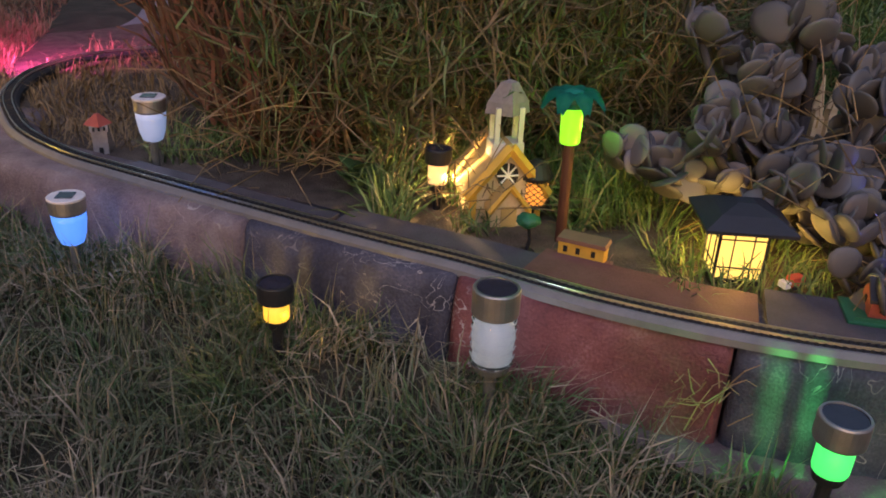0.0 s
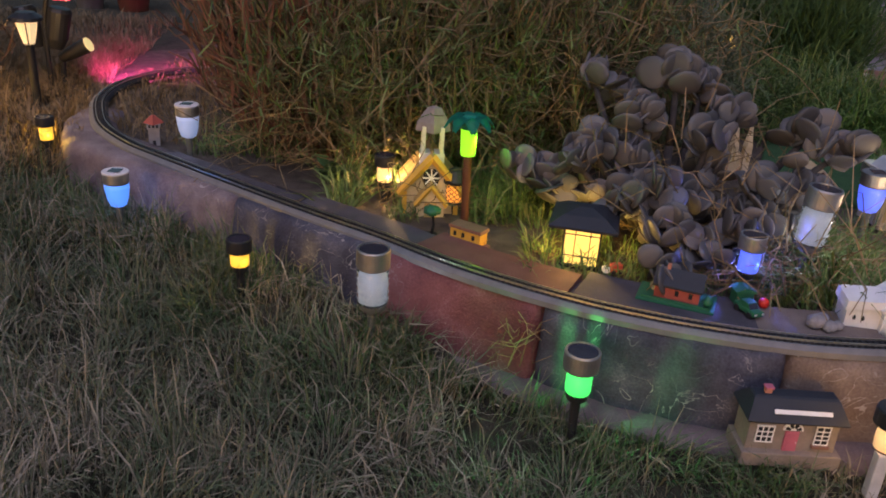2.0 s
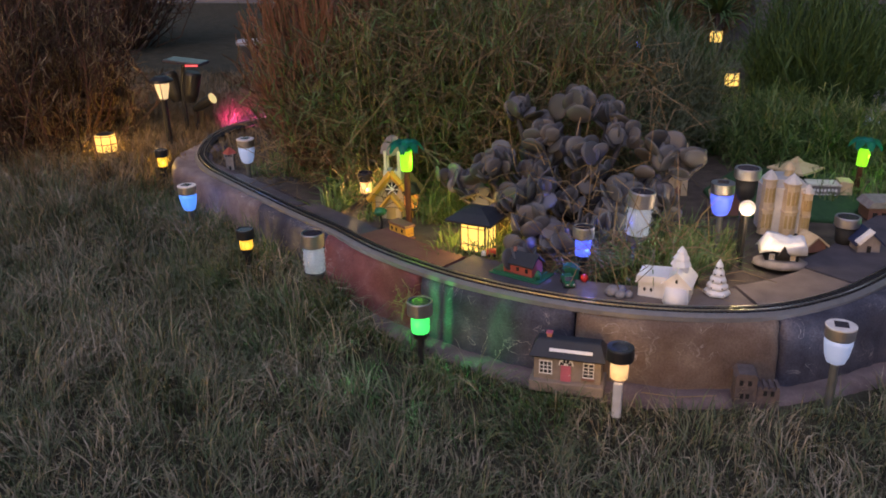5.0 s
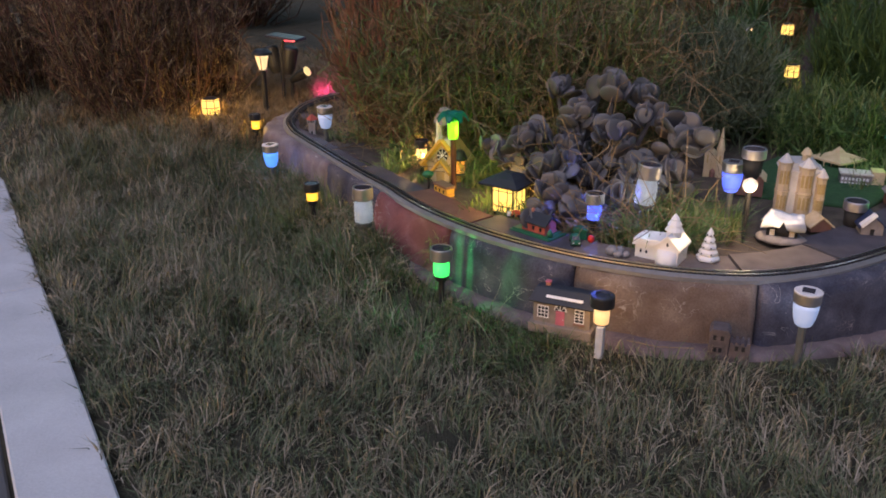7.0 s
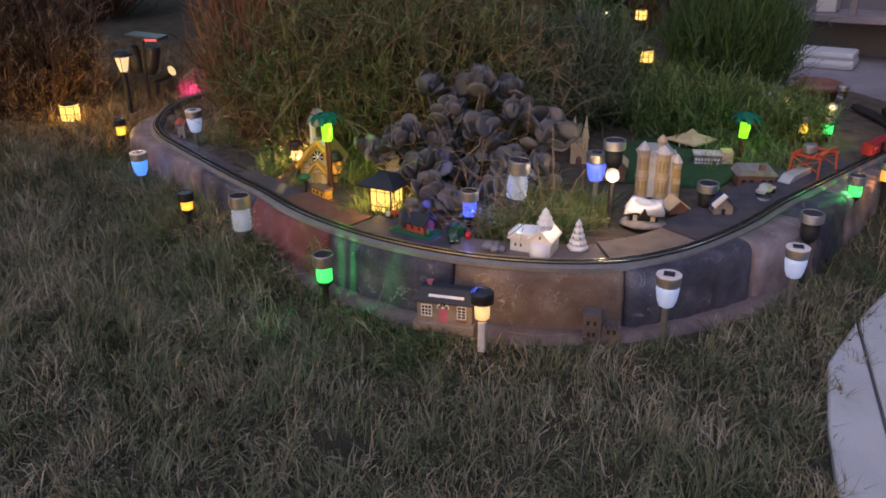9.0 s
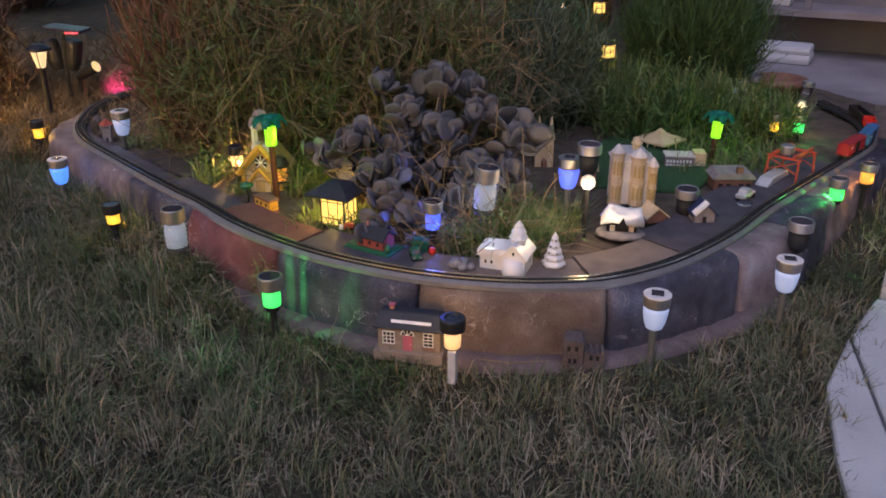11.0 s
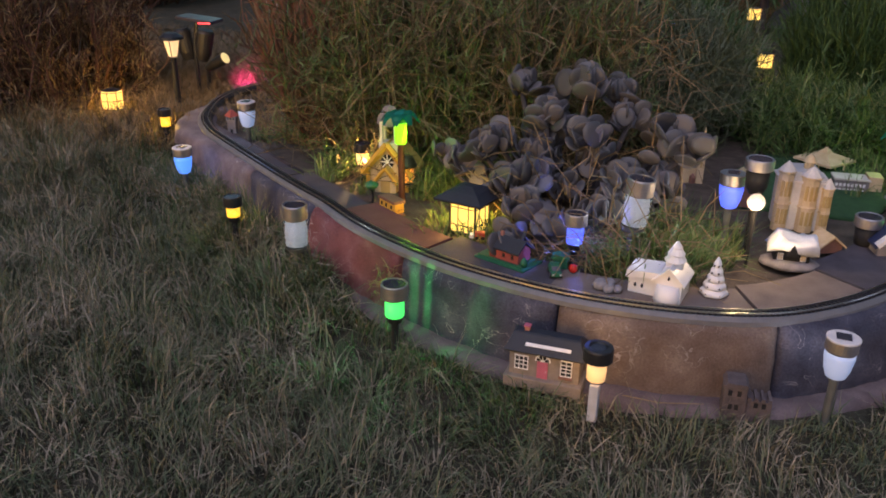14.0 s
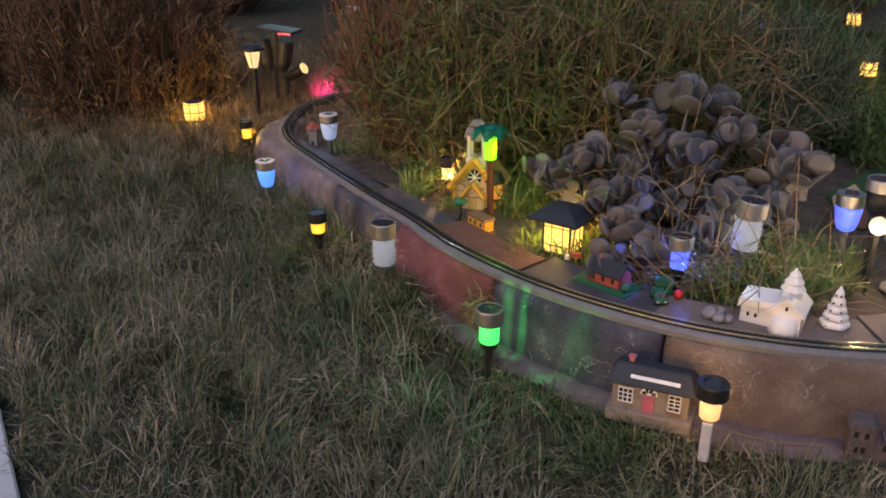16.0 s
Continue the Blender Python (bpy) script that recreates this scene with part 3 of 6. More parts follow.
bush("green_shrub", "fern", 0.84, 2.36, 0.15, 280, 0.22, 0.38, (0.0, -0.05), 0.003, "dense fine-leaved green shrub behind the toy village", 9, 0.18, 0.22, "lush", fork_len=0.15)
bush("green_shrub", "fern", 1.40, 2.62, 0.14, 320, 0.28, 0.58, (0.02, 0.0), 0.003, "dense fine-leaved green shrub near the patio", 10, 0.16, 0.22, "fern", fork_len=0.17)
bush("low_shrub", "fern", 1.239, 2.165, 0.16, 220, 0.30, 0.20, (0.0, -0.1), 0.0025, "low fine-leaved green shrub behind the toy pavilion", 8, 0.2, 0.4, "herb", fork_len=0.09)
bush("low_shrub", "fern", 1.547, 2.141, 0.16, 160, 0.20, 0.16, (0.0, -0.1), 0.0025, "low fine-leaved green shrub behind the palm light", 8, 0.15, 0.4, "herb", fork_len=0.08)
bush("green_shrub", "fern", 0.627, 2.728, 0.12, 220, 0.32, 0.26, (0.0, 0.0), 0.003, "tall fine-leaved green shrub behind the twigs", 8, 0.25, 0.35, "fern")
bush("far_bush", "twig_tan", -0.5, 5.6, 0.1, 300, 0.9, 1.5, (0, 0), 0.006, "dim tall bush at the back of the yard", 7, 0.4, 0.35, "fern", fork_len=0.25)
bush("far_bush", "twig_tan", 0.6, 5.4, 0.1, 300, 0.9, 1.5, (0, 0), 0.006, "dim tall bush at the back of the yard", 7, 0.4, 0.35, "fern", fork_len=0.25)
bush("far_bush", "twig_tan", -1.9, 5.7, 0.1, 300, 0.9, 1.4, (0, 0), 0.006, "dim tall bush at the back of the yard", 7, 0.4, 0.35, "fern", fork_len=0.25)
bush("far_bush", "twig_dark", -3.4, 4.2, 0.1, 300, 0.9, 1.3, (0, 0), 0.006, "dim tall bush at the side of the yard", 7, 0.4, 0.35, "grass_dry", fork_len=0.25)


# grey jade plant: round thick leaves in rosettes on stout stems
def leaf_mesh():
    bm = B()
    bmesh.ops.create_uvsphere(bm, u_segments=10, v_segments=6, radius=1)
    for q in bm.verts:
        x, y, z = q.co
        q.co = (x * 0.019 * (1.0 + 0.15 * z), y * 0.0040 + 0.0012 * z * z, (z + 1) * 0.0225)
    me = bpy.data.meshes.new("leaf")
    bm.to_mesh(me)
    bm.free()
    for p in me.polygons:
        p.use_smooth = True
    me.materials.append(M["jade"])
    return me


LEAF = leaf_mesh()
jade = thing("jade_plant", 0.726, 1.171, 0.18, label="grey-leaved jade plant with round fleshy leaves in rosettes", category="succulent")
HEADS = [(-0.26, -0.01, 0.13, 0.9), (-0.18, -0.05, 0.18, 1.0), (-0.04, -0.19, 0.10, 1.05), (-0.15, -0.02, 0.20, 1.1), (-0.05, -0.12, 0.15, 1.1), (0.02, -0.20, 0.06, 0.9), (-0.04, -0.25, 0.035, 0.9), (0.04, -0.02, 0.23, 1.1),
         (0.0, 0.12, 0.335, 1.2), (-0.15, 0.12, 0.32, 0.95), (0.13, -0.10, 0.15, 1.1), (0.20, -0.02, 0.26, 1.2), (0.10, -0.17, 0.09, 1.0), (0.19, -0.06, 0.11, 1.0), (0.10, 0.10, 0.26, 1.0), (0.01, -0.05, 0.10, 1.0), (-0.07, 0.05, 0.25, 1.05), (0.06, 0.18, 0.30, 1.0), (-0.08, 0.16, 0.26, 1.0), (0.23, -0.07, 0.24, 1.1)]
HEADS = [(x, y, z * 0.86, s) for x, y, z, s in HEADS]
for k in range(14):
    a, b = R.randint(0, 20), R.randint(0, 20)
    u = R.uniform(0.3, 0.7)
    HEADS.append((HEADS[a][0] * u + HEADS[b][0] * (1 - u), HEADS[a][1] * u + HEADS[b][1] * (1 - u) + 0.02, (HEADS[a][2] * u + HEADS[b][2] * (1 - u)) * R.uniform(0.6, 0.95), R.uniform(0.85, 1.1)))
HEADS += [(-0.17, -0.03, 0.08, 0.95), (-0.10, -0.09, 0.085, 1.0), (-0.09, 0.02, 0.13, 1.05), (-0.02, -0.13, 0.05, 0.95)]
bm = B()
for hx, hy, hz, hs in HEADS:
    rod(bm, (hx * 0.25, hy * 0.25 + 0.05, -0.02), (hx * 0.7, hy * 0.7, hz * 0.55), 0.010, 7, 0.008)
    rod(bm, (hx * 0.7, hy * 0.7, hz * 0.55), (hx, hy, hz), 0.008, 7, 0.005)
link("stem", bm, "bark", jade, smooth=True)
for hx, hy, hz, hs in HEADS:
    for k in range(14):
        ring = (0, 0, 0, 0, 1, 1, 1, 1, 1, 2, 2, 2, 2, 2)[k]
        a = 2.4 * k + R.uniform(-0.4, 0.4)
        tilt = (7, 22, 46)[ring] + R.uniform(-16, 16)
        lf = new("leaf", LEAF)
        lf.parent = jade
        m = Matrix.Translation((hx + R.normal(0, 0.016), hy + R.normal(0, 0.016), hz - (0.0, 0.014, 0.030)[ring])) @ Matrix.Rotation(a, 4, "Z") @ Matrix.Rotation(radians(tilt), 4, "X") @ Matrix.Translation((0, 0.008, 0.006)) @ Matrix.Rotation(R.uniform(-1.1, 1.1), 4, "Z")
        sc = hs * R.uniform(0.78, 1.14) * (0.98, 1.08, 1.1)[ring]
        lf.matrix_basis = m @ Matrix.Diagonal((sc * 1.14, sc, sc * 1.04, 1))
jade.scale = (1.12, 1.1, 1.0)


def grass_patch(name, mat, x, y, z, length, width, label, category, splay=0.7):
    n = len(x)
    drift = np.array([noise.noise(Vector((p * 6, q * 6, 4))) for p, q in zip(x, y)])
    tall = np.array([noise.noise(Vector((p * 11, q * 11, 9))) for p, q in zip(x, y)])
    a = R.normal(0, 1.1, n) + drift * 9
    length = length * (1 + 0.62 * tall)
    ln = length * R.uniform(0.45, 1.25, n)
    lean = splay * R.uniform(0.15, 2.0, n)
    p0 = np.stack([x, y, z], 1)
    hx, hy = np.cos(a) * lean, np.sin(a) * lean
    nz = 1 / np.sqrt(1 + lean ** 2)
    p1 = p0 + np.stack([hx * 0.35, hy * 0.35, nz * 0.62 + 0 * a], 1) * ln[:, None] * 0.8
    p2 = p0 + np.stack([hx * nz, hy * nz, nz * R.uniform(0.35, 1.0, n)], 1) * ln[:, None]
    ob = blades(name, p0, p1, p2, width * R.uniform(0.6, 1.3, n), mat)
    return tagged(ob, label, category, kind="stuff")


# lawn: dense in front, thinner at the back; none inside the bed or on the slabs
def in_lawn(x, y):
    ok = ((np.stack([x, y], 1) - o) @ s < 0.02 * np.sin(x * 31) - 0.01)
    edge = 1.65 + smoothstep(0.5, 1.3, y) * 0.22 + 0.03 * np.sin(y * 40) - 0.01
    ok &= x < np.where(y < 1.3, edge, 1.65 + (y - 0.72) * 0.40)
    near = ((x[:, None] - exy[None, ::4, 0]) ** 2 + (y[:, None] - exy[None, ::4, 1]) ** 2)
    i = near.argmin(1) * 4
    side = ((np.stack([x, y], 1) - exy[i]) * enr[i]).sum(1)
    return ok & (side > 0.012 + 0.058 * smoothstep(0.16, 0.34, x) * smoothstep(1.62, 1.50, x) + 0.010 * np.sin(x * 47))


def scatter(x0, y0, x1, y1, n, clump=0.35):
    x, y = R.uniform(x0, x1, n), R.uniform(y0, y1, n)
    v = np.array([noise.noise(Vector((a * 7, b * 7, 0))) for a, b in zip(x, y)])
    keep = v > -clump + 0.1 - R.uniform(0, 0.45, n)
    x, y = x[keep], y[keep]
    k = in_lawn(x, y)
    return x[k], y[k]


x, y = scatter(-1.3, -0.75, 1.75, 1.3, 120000)
grass_patch("grass", "grass", x, y, ground_height(x, y) - 0.006, 0.066 + 0.05 * smoothstep(0.75, 0.25, x) * smoothstep(0.1, 0.6, y), 0.0028, "unmown green and straw-coloured lawn grass", "grass")
x, y = scatter(-0.75, 0.30, 0.85, 1.4, 52000, 0.05)
gap = np.sqrt(((x[:, None] - exy[None, ::6, 0]) ** 2 + (y[:, None] - exy[None, ::6, 1]) ** 2).min(1))
k = R.uniform(0, 1, len(x)) < 1.0 - gap / 0.30
x, y = x[k], y[k]
grass_patch("grass", "lush", x, y, ground_height(x, y) - 0.006, 0.085 - 0.03 * smoothstep(0.3, 0.8, x), 0.003, "lush green grass growing along the foot of the wall", "grass")
x, y = scatter(-2.4, 0.2, -0.5, 2.3, 34000)
k = (y < 1.42 + 0.10 * np.sin(x * 9) + R.normal(0, 0.08, len(x))) | (x < -1.75)
x, y = x[k], y[k]
grass_patch("grass", "grass", x, y, ground_height(x, y) - 0.006, 0.09, 0.0028, "unmown lawn grass running towards the bushes", "grass")
x, y = scatter(-1.75, 1.28, -0.66, 2.7, 22000)
grass_patch("dry_grass", "grass_dry", x, y, ground_height(x, y) - 0.006, 0.085, 0.0026, "dry straw-coloured grass at the end of the bed", "grass")
x, y = scatter(-2.3, 2.0, -0.85, 3.3, 9000)
grass_patch("dry_grass", "grass_dry", x, y, ground_height(x, y) - 0.006, 0.08, 0.003, "dry straw-coloured grass past the end of the bed", "grass")
x, y = scatter(1.5, 0.9, 2.1, 2.3, 7000)
grass_patch("grass", "grass", x, y, ground_height(x, y) - 0.006, 0.075, 0.0028, "unmown grass beside the footpath", "grass")
n = 2600
x, y = R.uniform(-0.80, -0.36, n), R.uniform(1.50, 2.35, n)
k = (((x[:, None] - txy[None, ::3, 0]) ** 2 + (y[:, None] - txy[None, ::3, 1]) ** 2).min(1) > 0.035 ** 2) & (x > -0.80 + 0.15 * np.sin(y * 3))
grass_patch("dry_grass", "grass_dry", x[k], y[k], np.full(k.sum(), 0.175), 0.07, 0.0024, "dry straw-coloured grass growing inside the bed", "grass", 0.8)
for (x0, y0, x1, y1), n, ln in [((0.05, 1.36, 0.52, 1.60), 2600, 0.15), ((0.33, 1.14, 0.52, 1.36), 900, 0.12), ((0.04, 1.16, 0.10, 1.36), 260, 0.10), ((0.16, 1.12, 0.24, 1.20), 70, 0.06), ((0.16, 1.24, 0.19, 1.34), 60, 0.08), ((0.44, 0.92, 0.66, 1.10), 520, 0.075), ((-0.36, 1.42, -0.05, 1.6), 500, 0.08), ((0.86, 0.86, 1.06, 1.15), 1000, 0.15), ((0.74, 0.87, 0.9, 1.0), 260, 0.07), ((1.0, 1.0, 1.12, 1.2), 420, 0.11), ((1.35, 1.6, 1.65, 2.3), 1300, 0.09)]:
    x, y = R.uniform(x0, x1, n), R.uniform(y0, y1, n)
    grass_patch("weeds", "herb", x, y, np.full(n, 0.178), ln, 0.0032, "leggy green weeds growing in the bed", "weeds", 0.8)
for (x0, y0, x1, y1), n, z1 in [((-0.25, 1.30, 0.10, 1.65), 260, 0.16), ((0.05, 1.28, 0.55, 1.75), 700, 0.45), ((0.45, 1.35, 0.95, 1.9), 420, 0.4), ((0.84, 0.86, 1.08, 1.12), 130, 0.10), ((0.72, 0.86, 0.86, 0.98), 70, 0.05), ((0.12, 1.16, 0.34, 1.22), 50, 0.06), ((0.52, 0.98, 0.92, 1.30), 110, 0.22)]:
    p0 = np.stack([R.uniform(x0, x1, n), R.uniform(y0, y1, n), 0.18 + R.uniform(0, z1, n)], 1)
    dv = R.normal(0, 1, (n, 3)) * np.array([1, 0.7, 0.8])
    dv /= np.linalg.norm(dv, axis=1)[:, None]
    p2 = p0 + dv * R.uniform(0.05, 0.18, n)[:, None]
    p2[:, 2] = np.maximum(p2[:, 2], 0.19)
    p1 = (p0 + p2) / 2 + R.normal(0, 0.014, (n, 3)) + np.array([0, 0, 0.015])
    tagged(sticks("dry_stalks", p0, p1, p2, 0.0014, 0.0008, "grass_dry"), "bleached dry stalks tangled through the bushes", "dry stalks", kind="stuff")
# a wiry dead vine at a joint of the wall and a straw on the footing
n = 26
p0 = np.stack([R.uniform(0.385, 0.46, n), np.zeros(n), R.uniform(0.05, 0.17, n)], 1)
p0[:, 1] = 0.80 - (p0[:, 0] - 0.46) * 0.5 - 0.022
p2 = p0 + R.normal(0, 1, (n, 3)) * np.array([0.022, 0.006, 0.03])
p2[:, 1] = np.minimum(p2[:, 1], 0.80 - (p2[:, 0] - 0.46) * 0.5 - 0.018)
p1 = (p0 + p2) / 2 + R.normal(0, 1, (n, 3)) * np.array([0.010, 0.004, 0.010]) - np.array([0, 0.006, 0])
tagged(sticks("dry_vine", p0, p1, p2, 0.0011, 0.0007, "grass_dry"), "wiry dead vine clinging to the wall's joint", "dead vine", kind="stuff")
straw = np.array([[0.975, 0.665, 0.052], [1.04, 0.670, 0.050], [1.115, 0.695, 0.052]])
tagged(sticks("straw", straw[:1], straw[1:2], straw[2:], 0.0014, 0.0009, "grass_dry"), "pale straw lying on the wall's footing", "straw")
# a broad-leaved weed by the slab
weed = thing("broadleaf_weed", 0.017, 1.303, 0.178, label="small dark green broad-leaved weed by the paver", category="weed")
for k in range(9):
    bm = B()
    bmesh.ops.create_uvsphere(bm, u_segments=8, v_segments=5, radius=1)
    for q in bm.verts:
        q.co = (q.co.x * 0.016, q.co.y * 0.0015, (q.co.z + 1) * 0.022)
    lf = link("leaf", bm, "fern", weed, smooth=True)
    lf.matrix_basis = Matrix.Translation((0, 0, 0.01 + 0.004 * k)) @ Matrix.Rotation(k * 2.4, 4, "Z") @ Matrix.Rotation(radians(55 + 3 * k % 20), 4, "X")


# ---- solar lamps ----
C = dict(white=(0.80, 0.90, 1.0), warm=(1.0, 0.62, 0.22), yellow=(1.0, 0.58, 0.05), green=(0.08, 1.0, 0.16), blue=(0.10, 0.16, 1.0), sky=(0.10, 0.30, 1.0), ice=(0.62, 0.74, 1.0), amber=(1.0, 0.36, 0.05), lime=(0.32, 1.0, 0.02), red=(1.0, 0.06, 0.10))
GLOW = {k: glowing("glow_" + k, c, 0.95) for k, c in C.items()}
GLOW["white"] = glowing("glow_frosted_white", C["white"], 0.19, (0.22, 0.22, 0.23), 150, 3.0)
GLOW["ice"] = glowing("glow_frosted_ice", (0.42, 0.58, 1.0), 0.33, (0.45, 0.5, 0.6))
GLOW["yellow_paper"] = glowing("glow_yellow_paper", (1.0, 0.66, 0.14), 1.25)
GLOW["bulb"] = glowing("glow_bulb", (1.0, 0.66, 0.32), 1.4)


def no_shadow(ob):
    ob.visible_shadow = False
    return ob


def cylinder_light(x, y, top, ground, c, label, r=0.0275, glass_h=0.062, cap_h=0.032, watts=0.10, cap="steel", tilt=(0, 0)):
    """A round cap with a solar cell over a lit cylinder on a stake."""
    ob = thing("solar_path_light", x, y, top, label=label, category="garden light", group="solar garden lights")
    ob.rotation_euler = (radians(tilt[0]), radians(tilt[1]), 0)
    part("cap", lathe(B(), [(r * 0.97, -cap_h), (r, -cap_h + 0.002), (r, -0.002), (r * 0.96, 0), (r * 0.86, 0), (r * 0.85, -0.003), (r * 0.2, -0.003)], 28), cap, ob, smooth=False)
    part("solar_panel", lathe(B(), [(r * 0.84, -0.0025), (r * 0.84, -0.0015)], 24), "panel", ob)
    rg = r * 0.93 if glass_h > 0.05 else r * 0.72
    if glass_h > 0.05:
        g = part("glass_tube", lathe(B(), [(rg, -cap_h - glass_h), (rg * 1.01, -cap_h - glass_h * 0.75), (rg * 0.985, -cap_h - glass_h * 0.5), (rg * 1.01, -cap_h - glass_h * 0.25), (rg, -cap_h + 0.001)], 28), "glass", ob, "clear ribbed glass tube", True)
        no_shadow(g)
        for j in range(5):
            zz = -cap_h - glass_h * (0.12 + 0.18 * j)
            no_shadow(part("rib", lathe(B(), [(rg * 1.0, zz - 0.0016), (rg * 1.035, zz), (rg * 1.0, zz + 0.0016)], 28, cap=False), "glass", ob, smooth=True))
        no_shadow(part("diffuser", lathe(B(), [(rg * 0.72, -cap_h - glass_h * 0.96), (rg * 0.78, -cap_h - glass_h * 0.5), (rg * 0.72, -cap_h)], 20), GLOW[c], ob, "glowing frosted core", True))
    else:
        no_shadow(part("diffuser", lathe(B(), [(rg * 0.94, -cap_h - glass_h), (rg, -cap_h - glass_h * 0.9), (rg, -cap_h + 0.001)], 24), GLOW[c], ob, "glowing coloured lens", True))
        # added slit mask, hidden in the lens: shapes light into streaks on the wall
        ring = B()
        for k in range(34):
            if k % 5 == 2 or k in (9, 20):
                continue
            a = 2 * math.pi * k / 34
            q = [ring.verts.new((0.007 * math.cos(a + da), 0.007 * math.sin(a + da), zz)) for da, zz in ((-0.0905, -cap_h - glass_h * 0.75), (0.0905, -cap_h - glass_h * 0.75), (0.0905, -cap_h - 0.002), (-0.0905, -cap_h - 0.002))]
            ring.faces.new(q)
        part("slotted_ring", ring, "black", ob)
        # extra light added inside the mask, only for the streaks
        lamp_light(x, y, top - cap_h - glass_h * 0.38, C[c], watts * 5.0, 0.0005)
    zb = -cap_h - glass_h
    part("collar", lathe(B(), [(rg * 0.8, zb - 0.012), (rg * 0.95, zb - 0.002), (rg * 0.95, zb)], 20), "black" if glass_h < 0.05 else "stake_dim", ob)
    part("stake", lathe(B(), [(0.006, ground - top - 0.03), (0.008, zb - 0.012)], 10), "black" if glass_h < 0.05 else "stake_dim", ob)
    lamp_light(x + (0.012 if glass_h < 0.05 else 0), y - (0.012 if glass_h < 0.05 else 0), top - cap_h - glass_h * 0.6, C[c], watts * (0.45 if glass_h < 0.05 else 1.0), 0.005)
    return ob


def tulip_light(x, y, top, ground, c, label, r=0.027, watts=0.06, rim="white_rim", cap_h=0.026):
    """A steel ring with a square solar cell over a frosted tapered cup."""
    ob = thing("solar_path_light", x, y, top, label=label, category="garden light", group="solar garden lights")
    part("cap", lathe(B(), [(r * 0.95, -cap_h), (r, -cap_h + 0.003), (r, -0.003)], 28), "steel", ob)
    part("rim", lathe(B(), [(r * 1.02, -0.004), (r * 1.03, -0.001), (r * 0.98, 0), (r * 0.2, 0.0002)], 28), rim, ob, "pale flat rim")
    part("solar_panel", box(B(), r * 0.9, r * 0.9, 0.001, 0, 0, 0.0005), "panel", ob)
    no_shadow(part("diffuser", lathe(B(), [(r * 0.45, -cap_h - 0.052), (r * 0.62, -cap_h - 0.049), (r * 0.80, -cap_h - 0.035), (r * 0.93, -cap_h - 0.012), (r * 0.94, -cap_h)], 28), GLOW[c], ob, "glowing frosted cup", True))
    part("stake", lathe(B(), [(0.006, ground - top - 0.03), (0.008, -cap_h - 0.052)], 10), "stake_dim", ob)
    lamp_light(x, y, top - cap_h - 0.022, C[c], watts)
    return ob


tulip_light(-0.417, 1.191, 0.212, 0.0, "sky", "solar light with white rim and glowing blue cup", watts=0.12)
cylinder_light(-0.087, 0.971, 0.182, 0.0, "yellow", "small black-capped solar light glowing yellow at the wall", 0.024, 0.028, 0.026, 0.10, "black")
cylinder_light(0.183, 0.841, 0.244, 0.0, "white", "tall steel-capped solar light with ribbed glass, glowing white", 0.0285, 0.066, 0.034, 0.12)
cylinder_light(0.520, 0.657, 0.193, 0.0, "green", "steel-capped solar light glowing green before the wall", 0.027, 0.040, 0.030, 0.22)
tulip_light(1.316, 0.736, 0.214, 0.0, "ice", "steel solar light with glowing white cup by the wall", watts=0.12)
tulip_light(1.590, 0.982, 0.212, 0.0, "ice", "steel solar light with glowing white cup by mauve stone", watts=0.12)
cylinder_light(1.768, 1.492, 0.242, 0.08, "green", "steel-capped solar light glowing green beside the footpath", 0.024, 0.034, 0.026, 0.2)
cylinder_light(1.865, 1.620, 0.25, 0.1, "amber", "solar light glowing orange beside the footpath", 0.024, 0.034, 0.022, 0.15)
cylinder_light(0.926, 0.952, 0.374, 0.19, "white", "tall steel-capped solar light among weeds, glowing white", 0.0285, 0.066, 0.034, 0.2, tilt=(0, 4))
cylinder_light(0.811, 0.905, 0.299, 0.19, "blue", "steel-capped solar light glowing blue in the bed", 0.0235, 0.040, 0.026, 0.25)
tulip_light(1.089, 1.135, 0.354, 0.19, "blue", "steel solar light with glowing blue cup in the bed", watts=0.12, rim="steel")
cylinder_light(-0.729, 1.490, 0.227, 0.1, "yellow", "small black-capped solar light glowing yellow in dry grass", 0.022, 0.034, 0.024, 0.13, "black")
tulip_light(-0.337, 1.406, 0.308, 0.18, "ice", "solar light with white cup among dry grass", watts=0.12)
tulip_light(1.578, 2.438, 0.290, 0.17, "ice", "solar light with white cup behind the toy village", watts=0.08, rim="steel")
cylinder_light(1.661, 2.050, 0.268, 0.17, "yellow", "steel-capped solar light glowing yellow near the train", 0.022, 0.034, 0.024, 0.12)
cylinder_light(1.741, 2.066, 0.266, 0.17, "green", "steel-capped solar light glowing green near the train", 0.022, 0.034, 0.024, 0.12)

# black-capped lamp on a pale stake
amb = thing("solar_path_light", 0.938, 0.583, 0.189, label="black-capped solar light with warm clear tube on pale stake", category="garden light", group="solar garden lights")
part("cap", lathe(B(), [(0.022, -0.027), (0.0255, -0.025), (0.0255, -0.003), (0.024, 0), (0.016, 0.0005), (0.014, -0.003), (0.003, -0.003)], 28), "black", amb)
part("solar_panel", lathe(B(), [(0.013, -0.0028), (0.013, -0.0018)], 16), "panel", amb)
no_shadow(part("glass_tube", lathe(B(), [(0.0165, -0.066), (0.0175, -0.027)], 24), "glass", amb, "clear plastic tube", True))
no_shadow(part("diffuser", lathe(B(), [(0.0135, -0.064), (0.0145, -0.027)], 20), glowing("glow_warm_tube", (1.0, 0.60, 0.24), 0.8), amb, "glowing warm core", True))
part("bulb", lathe(B(), [(0.003, -0.060), (0.006, -0.055), (0.003, -0.048)], 12), GLOW["bulb"], amb, "bright small bulb")
